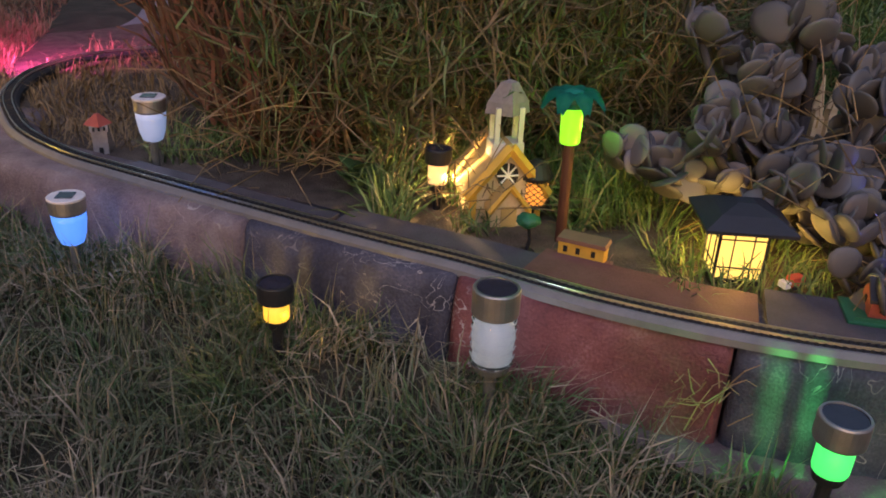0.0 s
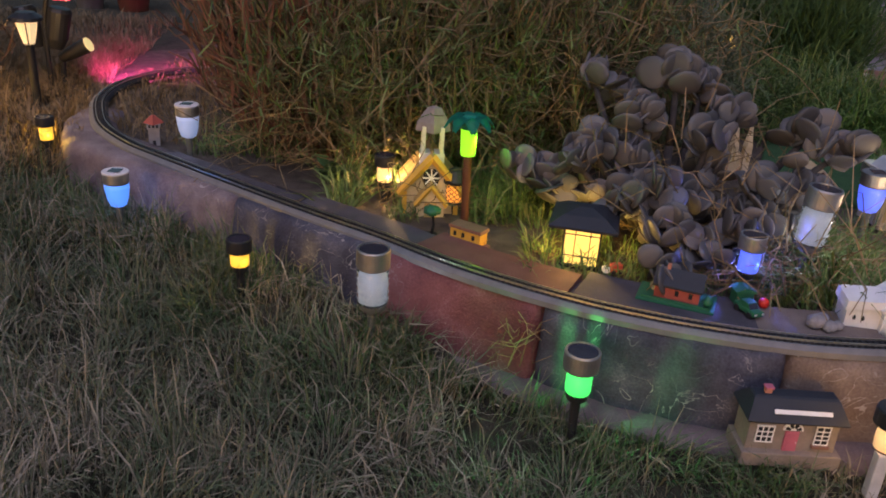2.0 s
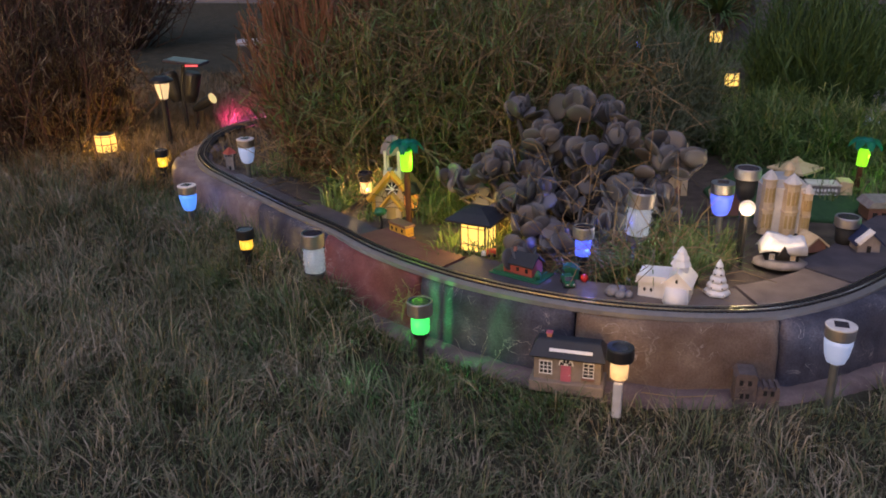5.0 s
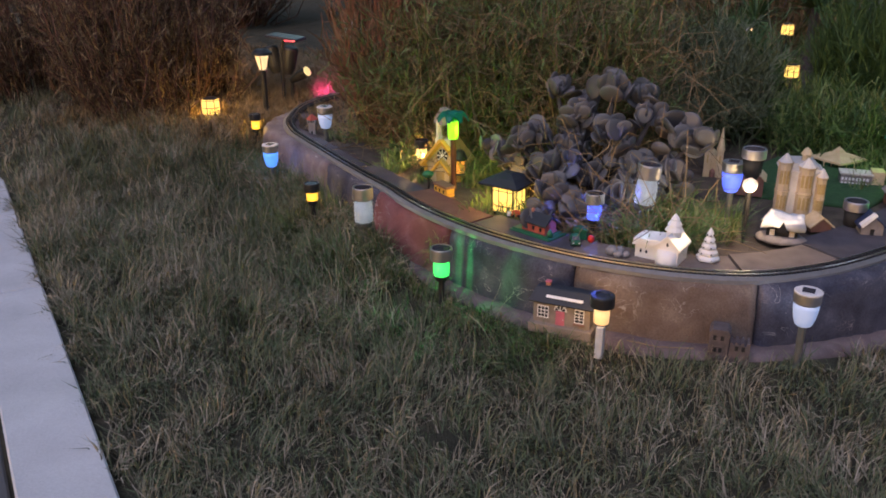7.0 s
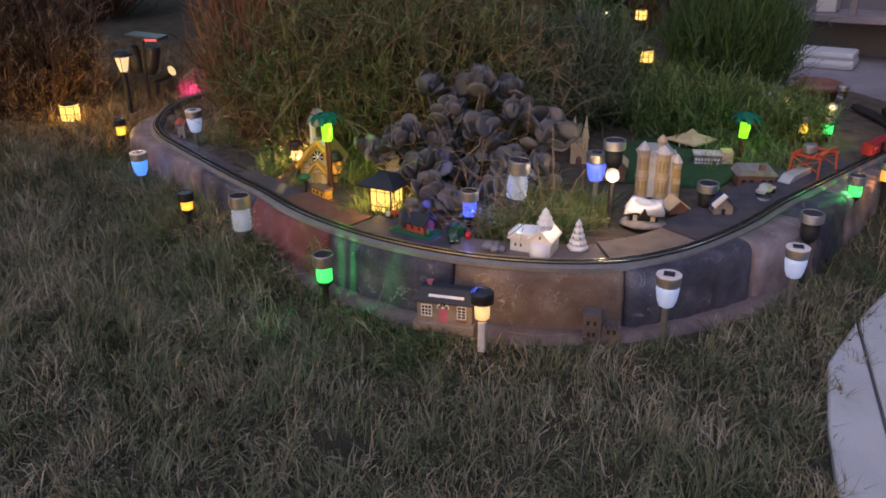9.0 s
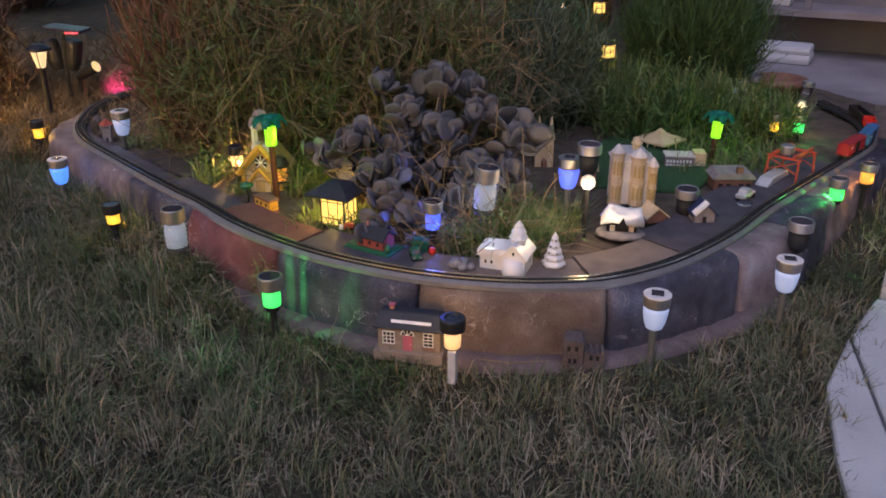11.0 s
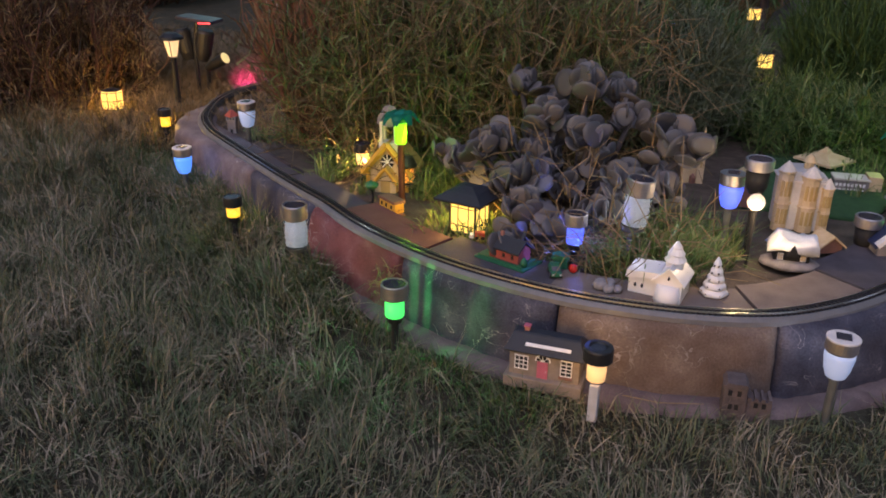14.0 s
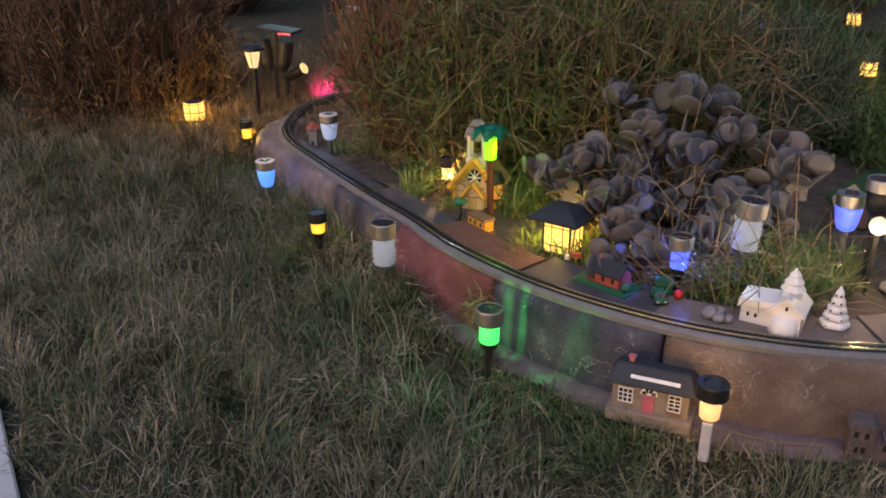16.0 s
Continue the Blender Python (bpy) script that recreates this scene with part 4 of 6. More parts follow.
part("stake", box(B(), 0.017, 0.017, 0.075, 0, 0, -0.148, 0.003), "stake", amb, "scuffed pale plastic stake")
part("tip", lathe(B(), [(0.004, -0.22), (0.007, -0.148)], 8), "black", amb)
lamp_light(0.938, 0.586, 0.139, (1.0, 0.55, 0.18), 0.24)

# dark unlit lamps
for x, y, top, gz, lab in [(1.137, 1.098, 0.402, 0.19, "unlit steel solar light with dark body among toys"), (1.374, 1.246, 0.262, 0.19, "unlit steel solar light with dark body on the paver"), (1.626, 1.127, 0.248, 0.0, "unlit black-topped solar light standing against mauve stone")]:
    u = thing("solar_path_light", x, y, top, label=lab, category="garden light", group="solar garden lights")
    part("cap", lathe(B(), [(0.027, -0.024), (0.029, -0.022), (0.029, -0.002), (0.027, 0), (0.024, -0.002), (0.004, -0.002)], 28), "steel", u)
    part("solar_panel", lathe(B(), [(0.0235, -0.0018), (0.0235, -0.0008)], 24), "panel", u)
    part("lens", lathe(B(), [(0.014, -0.075), (0.022, -0.06), (0.024, -0.024)], 24), "dark", u, smooth=True)
    part("stake", lathe(B(), [(0.006, gz - top - 0.03), (0.008, -0.075)], 10), "black", u)
# bulb spotlights on stakes
def bulb_spot(x, y, z, ground, watts, label, r=0.02):
    u = thing("garden_spotlight", x, y, z, label=label, category="spotlight", group="bulb spotlights")
    part("housing", lathe(B(), [(r * 0.5, -0.02), (r, -0.004), (r * 1.05, 0.008)], 20), "steel", u).rotation_euler = (radians(70), 0, 0)
    part("bulb", lathe(B(), [(r * 0.9, -0.008), (r * 0.8, 0.006), (r * 0.3, 0.013)], 20), GLOW["bulb"], u, "bright warm bulb", True).rotation_euler = (radians(70), 0, 0)
    part("stake", lathe(B(), [(0.004, ground - z - 0.02), (0.005, -0.01)], 8), "black", u)
    lamp_light(x, y - 0.045, z - 0.012, (1.0, 0.68, 0.35), watts)


bulb_spot(1.143, 1.051, 0.323, 0.19, 0.75, "steel spotlight with a lit warm bulb over the toys", 0.0165)
bulb_spot(1.613, 2.250, 0.267, 0.17, 0.25, "steel spotlight with a lit warm bulb at the back", 0.016)
bulb_spot(1.759, 2.207, 0.264, 0.17, 0.25, "steel spotlight with a lit warm bulb near the patio", 0.016)


# ---- palm lights ----
def palm_light(x, y, top, ground, lean, label):
    ob = thing("palm_tree_light", x, y, ground, label=label, category="garden light", group="palm tree lights")
    h = top - ground
    ob.rotation_euler = (0, radians(lean), 0)
    part("trunk", lathe(B(), [(0.0085, -0.02), (0.008, h * 0.3), (0.0085, h * 0.5), (0.0075, h - 0.078)], 12), "trunk", ob)
    no_shadow(part("diffuser", lathe(B(), [(0.0135, h - 0.078), (0.0145, h - 0.074), (0.0155, h - 0.028), (0.015, h - 0.024)], 24), GLOW["lime"], ob, "glowing lime green lens", True))
    part("crown", lathe(B(), [(0.016, h - 0.026), (0.019, h - 0.018), (0.016, h - 0.004), (0.006, h)], 16), "leaf_green", ob)
    for k in range(8):
        a = 2 * math.pi * k / 8 + 0.2
        bm = B()
        rows = []
        for u in np.linspace(0, 1, 7):
            rr = 0.012 + 0.036 * u
            zz = h - 0.004 + 0.012 * math.sin(u * 2.2) - 0.028 * u * u
            w = 0.004 + 0.0105 * math.sin(math.pi * min(1, 0.15 + u * 0.85))
            rows.append([bm.verts.new((rr * math.cos(a) - w * math.sin(a) * sd, rr * math.sin(a) + w * math.cos(a) * sd, zz - 0.004 * abs(sd))) for sd in (-1, 0, 1)])
        for p, q in zip(rows, rows[1:]):
            for j in range(2):
                bm.faces.new((p[j], p[j + 1], q[j + 1], q[j]))
        bmesh.ops.solidify(bm, geom=bm.faces[:], thickness=0.0018)
        part("frond", bm, "leaf_green", ob, smooth=True)
    lamp_light(x + 0.02, y - 0.0, top - 0.05, C["lime"], 0.22)


palm_light(0.322, 1.114, 0.409, 0.18, -1, "plastic palm tree light, lime lens under green fronds")
palm_light(1.457, 1.751, 0.335, 0.18, 3, "plastic palm tree light further back, lime lens lit")

# ---- paper-window lantern with a flat hipped roof ----
lan = thing("pagoda_lantern", 0.543, 1.006, 0.180, -9, "black pagoda lantern with glowing yellow panes", "lantern", scale=1.03)
part("base", box(B(), 0.070, 0.070, 0.007, 0, 0, -0.002, 0.001), "black", lan)
no_shadow(part("pane", box(B(), 0.060, 0.060, 0.074, 0, 0, 0.005), GLOW["yellow_paper"], lan, "glowing yellow paper panes"))
for sx in (-1, 1):
    for sy in (-1, 1):
        part("post", box(B(), 0.0035, 0.0035, 0.074, sx * 0.0312, sy * 0.0312, 0.004), "black", lan)
for a in range(4):
    m = Matrix.Rotation(math.pi / 2 * a, 4, "Z")
    for zz in (0.020, 0.060):
        bm = box(B(), 0.062, 0.0016, 0.0016, 0, 0.0312, zz)
        bm.transform(m)
        part("muntin", bm, "black", lan)
    for xx in (-0.014, 0.012):
        bm = box(B(), 0.0016, 0.0016, 0.072, xx, 0.0312, 0.005)
        bm.transform(m)
        part("muntin", bm, "black", lan)
bm = B()
rings = [[bm.verts.new((sx * w, sy * w, z)) for sx, sy in ((-1, -1), (1, -1), (1, 1), (-1, 1))] for w, z in [(0.058, 0.078), (0.059, 0.083), (0.036, 0.097), (0.012, 0.106)]]
for p, q in zip(rings, rings[1:]):
    for j in range(4):
        bm.faces.new((p[j], p[(j + 1) % 4], q[(j + 1) % 4], q[j]))
bm.faces.new(rings[0][::-1])
bm.faces.new(rings[-1])
part("roof", bm, "house_roof", lan, "dark slate-blue hipped roof")
lamp_light(0.543, 1.006, 0.225, (1.0, 0.58, 0.10), 2.6, 0.02)

# ---- orange mesh lamp and small white lamp in the weeds ----
owl = thing("mesh_lantern", 0.296, 1.199, 0.183, label="black hanging lantern with glowing orange mesh", category="lantern")
no_shadow(part("diffuser", lathe(B(), [(0.016, 0.02), (0.019, 0.03), (0.019, 0.058), (0.017, 0.064)], 18), GLOW["amber"], owl, "glowing orange lens", True))
for k in range(10):
    bm = B()
    for u in range(8):
        a0, a1 = 2 * math.pi * (k / 10 + u / 20), 2 * math.pi * (k / 10 + (u + 1) / 20)
        rod(bm, (0.0205 * math.cos(a0), 0.0205 * math.sin(a0), 0.022 + u * 0.005), (0.0205 * math.cos(a1), 0.0205 * math.sin(a1), 0.027 + u * 0.005), 0.0007, 4)
        rod(bm, (0.0205 * math.cos(-a0), 0.0205 * math.sin(-a0), 0.022 + u * 0.005), (0.0205 * math.cos(-a1), 0.0205 * math.sin(-a1), 0.027 + u * 0.005), 0.0007, 4)
    part("mesh_wire", bm, "black", owl)
part("roof", lathe(B(), [(0.025, 0.062), (0.026, 0.068), (0.016, 0.088), (0.005, 0.094)], 18), "black", owl)
part("base", lathe(B(), [(0.006, -0.02), (0.008, 0.012), (0.02, 0.018), (0.02, 0.022)], 18), "black", owl)
lamp_light(0.296, 1.199, 0.228, C["amber"], 0.2)
cylinder_light(0.144, 1.241, 0.279, 0.18, "warm", "dark-capped solar light glowing warm white among weeds", 0.022, 0.034, 0.024, 0.5, "black")


# ---- toy buildings ----
def gabled(ob, w, dpt, h, roof, wall_mat, roof_mat, over=0.004, z=0.0, y=0.0, x=0.0):
    """Gabled block with its front to -y, ridge along y."""
    part("wall", prism(B(), [(x - w / 2, z), (x + w / 2, z), (x + w / 2, z + h), (x, z + h + roof), (x - w / 2, z + h)], y - dpt / 2, y + dpt / 2), wall_mat, ob)
    t = 0.004
    k = roof / (w / 2)
    e = over
    part("roof", prism(B(), [(x - w / 2 - e, z + h - e * k), (x, z + h + roof), (x + w / 2 + e, z + h - e * k), (x + w / 2 + e, z + h - e * k + t), (x, z + h + roof + t * 1.2), (x - w / 2 - e, z + h - e * k + t)], y - dpt / 2 - e, y + dpt / 2 + e), roof_mat, ob)


def window(ob, x, y, z, w, h, mat="dark", frame="white", bars=(1, 2), arch=False):
    wn = part("window", box(B(), w, 0.0016, h, x, y, z), mat, ob)
    bm = B()
    f = max(0.0009, w * 0.085)
    for a, b, c, dd in [(w + f, f, x, z - f), (w + f, f, x, z + h)]:
        box(bm, a, 0.0026, b, c, y - 0.0004, dd)
    for xx in [x - w / 2, x + w / 2] + [x - w / 2 + w * (k + 1) / (bars[0] + 1) for k in range(bars[0])]:
        box(bm, f * 0.8, 0.0024, h, xx, y - 0.0005, z)
    for zz in [z + h * (k + 1) / (bars[1] + 1) for k in range(bars[1])]:
        box(bm, w, 0.0022, f * 0.8, x, y - 0.0006, zz - f * 0.4)
    part("frame", bm, frame, wn)


# resin house on the grass, pressed against the wall
ho = thing("model_house", 0.832, 0.657, 0.070, 3, "tan resin cottage with dark roof and pink door", "model house", "model buildings", 1.04)
part("wall", box(B(), 0.125, 0.05, 0.055, 0, 0, 0, 0.001), "house_wall", ho)
part("plinth", box(B(), 0.14, 0.066, 0.022, 0, -0.004, -0.020, 0.002), "house_wall", ho)
bm = B()
rings = [[bm.verts.new((sx * w, sy * q, z)) for sx, sy in ((-1, -1), (1, -1), (1, 1), (-1, 1))] for w, q, z in [(0.069, 0.033, 0.050), (0.071, 0.035, 0.053), (0.060, 0.013, 0.078), (0.057, 0.009, 0.080)]]
for p, q in zip(rings, rings[1:]):
    for j in range(4):
        bm.faces.new((p[j], p[(j + 1) % 4], q[(j + 1) % 4], q[j]))
bm.faces.new(rings[0][::-1])
bm.faces.new(rings[-1])
part("roof", bm, "house_roof", ho, "dark slate hipped roof")
part("ridge_strip", box(B(), 0.080, 0.0016, 0.0062, 0.006, -0.0265, 0.0625, turn=Matrix.Rotation(radians(-41), 4, "X")), "white", ho, "white strip across the roof")
ck = part("chimney", box(B(), 0.009, 0.009, 0.012, -0.038, 0, 0.076, 0.001), "terracotta", ho)
part("chimney_rim", box(B(), 0.012, 0.012, 0.003, -0.038, 0, 0.087, 0.0006), "pink", ck)
dr = part("door", box(B(), 0.019, 0.003, 0.035, -0.002, -0.026, 0.0), "pink", ho, "pink panelled door")
for zz in (0.004, 0.019):
    part("panel", box(B(), 0.012, 0.001, 0.011, -0.002, -0.0278, zz, 0.0004), "pink", dr)
part("knob", lathe(B(), [(0.0008, 0), (0.0008, 0.0016)], 8, 0.005, -0.0285, 0.016), "silver", dr)
bm = B()
lathe(bm, [(0.0140, -0.0012), (0.0140, 0.0012)], 24)
bmesh.ops.bisect_plane(bm, geom=bm.verts[:] + bm.edges[:] + bm.faces[:], plane_co=(0, 0, 0), plane_no=(0, -1, 0), clear_outer=True)
bm.transform(Matrix.Translation((-0.002, -0.0262, 0.036)) @ Matrix.Rotation(math.pi / 2, 4, "X"))
fan = part("fanlight", bm, "white", ho, "white arched fanlight")
for k in range(4):
    a0, a1 = math.pi * k / 4 + 0.10, math.pi * (k + 1) / 4 - 0.10
    bm = B()
    q = [(0.0045, a0), (0.0115, a0), (0.0118, (a0 + a1) / 2), (0.0115, a1), (0.0045, a1)]
    prism(bm, [(-0.002 + rr * math.cos(a), 0.036 + rr * math.sin(a)) for rr, a in q], -0.0278, -0.0268)
    part("fan_pane", bm, "dark", fan)
window(ho, -0.040, -0.0262, 0.016, 0.023, 0.024, bars=(2, 2))
window(ho, 0.040, -0.0262, 0.016, 0.019, 0.028, bars=(1, 3))
part("window_box", box(B(), 0.024, 0.006, 0.004, 0.040, -0.028, 0.010), "brown", ho)

mini = thing("model_house", 1.179, 0.704, 0.052, 8, "grey resin ruin with square windows by the wall", "model house", "model buildings")
part("tower", box(B(), 0.042, 0.04, 0.094, -0.018, 0, -0.03, 0.002), "ruin", mini)
part("roof", prism(B(), [(-0.041, 0.064), (0.005, 0.064), (-0.002, 0.074), (-0.034, 0.074)], -0.022, 0.022), "ruin", mini)
part("wing", box(B(), 0.045, 0.034, 0.066, 0.026, 0.002, -0.03, 0.002), "ruin", mini)
for xx, zz in [(-0.028, 0.045), (-0.012, 0.045), (-0.025, 0.012), (-0.014, 0.012), (0.02, 0.02), (0.034, 0.02)]:
    part("window", box(B(), 0.007, 0.002, 0.012, xx, -0.0202 if xx < 0 else -0.0152, zz), "dark", mini)
for k in range(4):
    part("merlon", box(B(), 0.006, 0.034, 0.006, 0.008 + k * 0.012, 0.002, 0.036), "ruin", mini)

mini.scale = (0.95, 0.95, 0.84)

# white glazed church and tree
ch = thing("ceramic_church", 1.002, 0.820, 0.196, -6, "white glazed ceramic church with tiered steeple", "ornament", "white ceramic ornaments", 1.1)
gabled(ch, 0.046, 0.062, 0.036, 0.022, "ceramic", "ceramic", x=0.018, over=0.005)
part("nave", prism(B(), [(-0.052, 0), (0.0, 0), (0.0, 0.034), (-0.052, 0.030)], -0.02, 0.026), "ceramic", ch)
part("nave_roof", prism(B(), [(-0.057, 0.028), (0.0, 0.034), (0.0, 0.046), (-0.055, 0.042)], -0.026, 0.03), "ceramic", ch)
part("porch", lathe(B(), [(0.022, 0.0), (0.022, 0.008), (0.019, 0.03)], 18, 0.018, -0.028), "ceramic", ch, smooth=True)
part("steeple", lathe(B(), [(0.015, 0.05), (0.015, 0.062), (0.019, 0.064), (0.012, 0.074), (0.015, 0.076), (0.008, 0.086), (0.009, 0.088), (0.001, 0.099)], 12, 0.018, 0.004), "ceramic", ch)
for xx, yy, zz in [(-0.040, -0.0205, 0.012), (-0.028, -0.0205, 0.012), (0.002, -0.0315, 0.02), (0.034, -0.0315, 0.02), (0.018, -0.0315, 0.040)]:
    part("opening", lathe(B(), [(0.0018, 0), (0.0024, 0.003), (0.0008, 0.007)], 8, xx, yy, zz), "dark", ch)
ct = thing("ceramic_tree", 1.096, 0.852, 0.196, 0, "white glazed ceramic fir tree with tiers of boughs", "ornament", "white ceramic ornaments")
for k in range(5):
    r = 0.026 - 0.0045 * k
    z = 0.002 + 0.0135 * k
    bm = lathe(B(), [(r * 0.9, z), (r, z + 0.004), (r * 0.9, z + 0.009), (r * 0.45, z + 0.017)], 18)
    for q in bm.verts:
        a = math.atan2(q.co.y, q.co.x)
        q.co.x *= 1 + 0.07 * math.cos(6 * a + k)
        q.co.y *= 1 + 0.07 * math.cos(6 * a + k)
    part("tier", bm, "ceramic", ct, smooth=True)
    for j in range(6):
        a = j * 1.047 + k
        part("hole", lathe(B(), [(0.0016, 0), (0.0016, 0.003)], 8, r * 0.97 * math.cos(a), r * 0.97 * math.sin(a), z + 0.004), "dark", ct)
part("tip", lathe(B(), [(0.007, 0.066), (0.001, 0.078)], 10), "ceramic", ct)
rk = [(0.893, 0.789, 0.015), (0.911, 0.779, 0.012), (0.926, 0.787, 0.010), (0.907, 0.805, 0.012)]
for x, y, r in rk:
    bm = B()
    bmesh.ops.create_icosphere(bm, subdivisions=2, radius=r)
    for q in bm.verts:
        q.co *= 1 + 0.3 * noise.noise(Vector(q.co) * 90 + Vector((x * 9, y * 9, 0)))
        q.co.z *= 0.8
    ob = link("pebble", bm, "rubble", smooth=True)
    ob.location = (x, y, 0.196 + r * 0.65)
    tagged(ob, "rough grey pebble on the tan paver", "stone", "pebbles")

# yellow church in the weeds, lit from beside
yc = thing("model_church", 0.240, 1.235, 0.170, 8, "cream model church with ochre gables and open belfry", "model house", "model buildings")
gabled(yc, 0.072, 0.085, 0.036, 0.036, "cream", "cream_roof", 0.008)
gabled(yc, 0.036, 0.02, 0.022, 0.018, "cream", "cream_roof", 0.004, y=-0.05)
part("door", box(B(), 0.016, 0.003, 0.022, 0, -0.0605, 0.0), "cream_roof", yc)
bm = B()
lathe(bm, [(0.011, -0.0015), (0.011, 0.0015)], 20)
bm.transform(Matrix.Translation((0, -0.0435, 0.047)) @ Matrix.Rotation(math.pi / 2, 4, "X"))
rw = part("rose_window", bm, "dark", yc)
bm = B()
for k in range(4):
    a = math.pi * k / 4
    rod(bm, (0.011 * math.cos(a), -0.0455, 0.047 + 0.011 * math.sin(a)), (-0.011 * math.cos(a), -0.0455, 0.047 - 0.011 * math.sin(a)), 0.0009, 4)
part("tracery", bm, "white", rw)
for sx in (-1, 1):
    for sy in (-1, 1):
        part("belfry_post", box(B(), 0.005, 0.005, 0.032, sx * 0.012, -0.022 + sy * 0.012, 0.072), "pale_stone", yc)
part("belfry_floor", box(B(), 0.032, 0.032, 0.018, 0, -0.022, 0.056), "pale_stone", yc)
part("spire", lathe(B(), [(0.023, 0.098), (0.021, 0.108), (0.009, 0.124), (0.003, 0.126)], 4, 0, -0.022), "grey_resin", yc)
for sx in (-1, 1):
    part("bargeboard", rod(B(), (sx * 0.043, -0.0515, 0.029), (0, -0.0515, 0.073), 0.0052, 4), "ochre", yc)
    part("corner_post", box(B(), 0.006, 0.006, 0.03, sx * 0.034, -0.044, 0.0), "ochre", yc)
    part("porch_bargeboard", rod(B(), (sx * 0.021, -0.0645, 0.018), (0, -0.0645, 0.041), 0.0028, 4), "ochre", yc)
yc.scale = (1.55, 1.15, 1.8)

# grey toy tower with a red roof
tw = thing("model_tower", -0.453, 1.484, 0.178, 20, "blue-grey toy tower with a red hipped roof", "model house", "model buildings")
part("wall", box(B(), 0.026, 0.026, 0.045, 0, 0, 0, 0.001), "grey_resin", tw)
part("upper_wall", box(B(), 0.031, 0.031, 0.012, 0, 0, 0.044, 0.001), "grey_resin", tw)
part("roof", lathe(B(), [(0.025, 0.056), (0.004, 0.075)], 4), "barn", tw)
part("door", box(B(), 0.007, 0.002, 0.013, 0, -0.0135, 0.002), "dark", tw)
for xx in (-0.009, 0.0, 0.009):
    part("window", box(B(), 0.004, 0.002, 0.007, xx, -0.016, 0.047), "dark", tw)

# toy tree, caboose, barn, cars
tt = thing("model_tree", 0.261, 1.067, 0.180, label="dark green toy tree on a twisted trunk", category="model tree")
part("trunk", rod(rod(lathe(B(), [(0.014, 0), (0.012, 0.003)], 14), (0, 0, 0), (0.004, 0, 0.02), 0.003, 8), (0.004, 0, 0.02), (0.001, 0, 0.042), 0.0025, 8), "dark", tt)
bm = B()
bmesh.ops.create_icosphere(bm, subdivisions=3, radius=0.016)
for q in bm.verts:
    q.co *= 1 + 0.35 * noise.noise(Vector(q.co) * 150)
    q.co.z = q.co.z * 0.62 + 0.05
part("crown", bm, "green", tt, smooth=True)


def wheels(ob, xs, w=0.008, r=0.0055):
    for x in xs:
        for sy in (-1, 1):
            bm = lathe(B(), [(r * 1.1, -0.001), (r, 0.001), (r, 0.002)], 12)
            bm.transform(Matrix.Translation((x, sy * w, r)) @ Matrix.Rotation(math.pi / 2, 4, "X"))
            part("wheel", bm, "black", ob)


cb = thing("toy_caboose", 0.334, 1.029, 0.180, -30, "yellow toy caboose with a brown roof", "model train", "parked toy vehicles")
part("body", box(B(), 0.066, 0.026, 0.026, 0, 0, 0.01, 0.001), "yellow", cb)
part("roof", prism(B(), [(-0.036, 0.035), (0.036, 0.035), (0.034, 0.041), (-0.034, 0.041)], -0.016, 0.016), "brown", cb)
part("chassis", box(B(), 0.085, 0.022, 0.004, 0, 0, 0.006), "brown", cb)
for xx in (-0.022, -0.004, 0.018):
    part("window", box(B(), 0.006, 0.0015, 0.009, xx, -0.0133, 0.02), "dark", cb)
for sx in (-1, 1):
    part("railing", rod(rod(B(), (sx * 0.041, -0.01, 0.01), (sx * 0.041, -0.01, 0.022), 0.0006, 4), (sx * 0.041, -0.01, 0.022), (sx * 0.041, 0.01, 0.022), 0.0006, 4), "brown", cb)
wheels(cb, (-0.028, 0.028))

bn = thing("model_barn", 0.690, 0.853, 0.197, -18, "brick-red toy farmhouse with dark roof on green base", "model house", "model buildings")
part("base", box(B(), 0.125, 0.068, 0.004, 0, -0.006, -0.001, 0.001), "green", bn)
bm = prism(B(), [(-0.022, 0), (0.022, 0), (0.022, 0.026), (0, 0.042), (-0.022, 0.026)], -0.036, 0.036)
bm.transform(Matrix.Rotation(math.pi / 2, 4, "Z"))
part("wall", bm, "barn", bn)
bm = prism(B(), [(-0.027, 0.024), (0, 0.044), (0.027, 0.024), (0.027, 0.028), (0, 0.049), (-0.027, 0.028)], -0.04, 0.04)
bm.transform(Matrix.Rotation(math.pi / 2, 4, "Z"))
part("roof", bm, "house_roof", bn)
part("chimney", box(B(), 0.006, 0.006, 0.014, -0.02, 0.0, 0.042), "terracotta", bn)
for xx in (-0.022, 0.0, 0.022):
    part("window", box(B(), 0.006, 0.0015, 0.009, xx, -0.0225, 0.011), "dark", bn)
part("window", box(B(), 0.0015, 0.006, 0.009, -0.0365, 0.004, 0.012), "dark", bn)
part("fence", box(B(), 0.11, 0.001, 0.005, 0, -0.036, 0.003), "green", bn)
part("shrub", lathe(B(), [(0.006, 0.003), (0.008, 0.012), (0.003, 0.022)], 10, 0.05, -0.02), "green", bn, smooth=True)


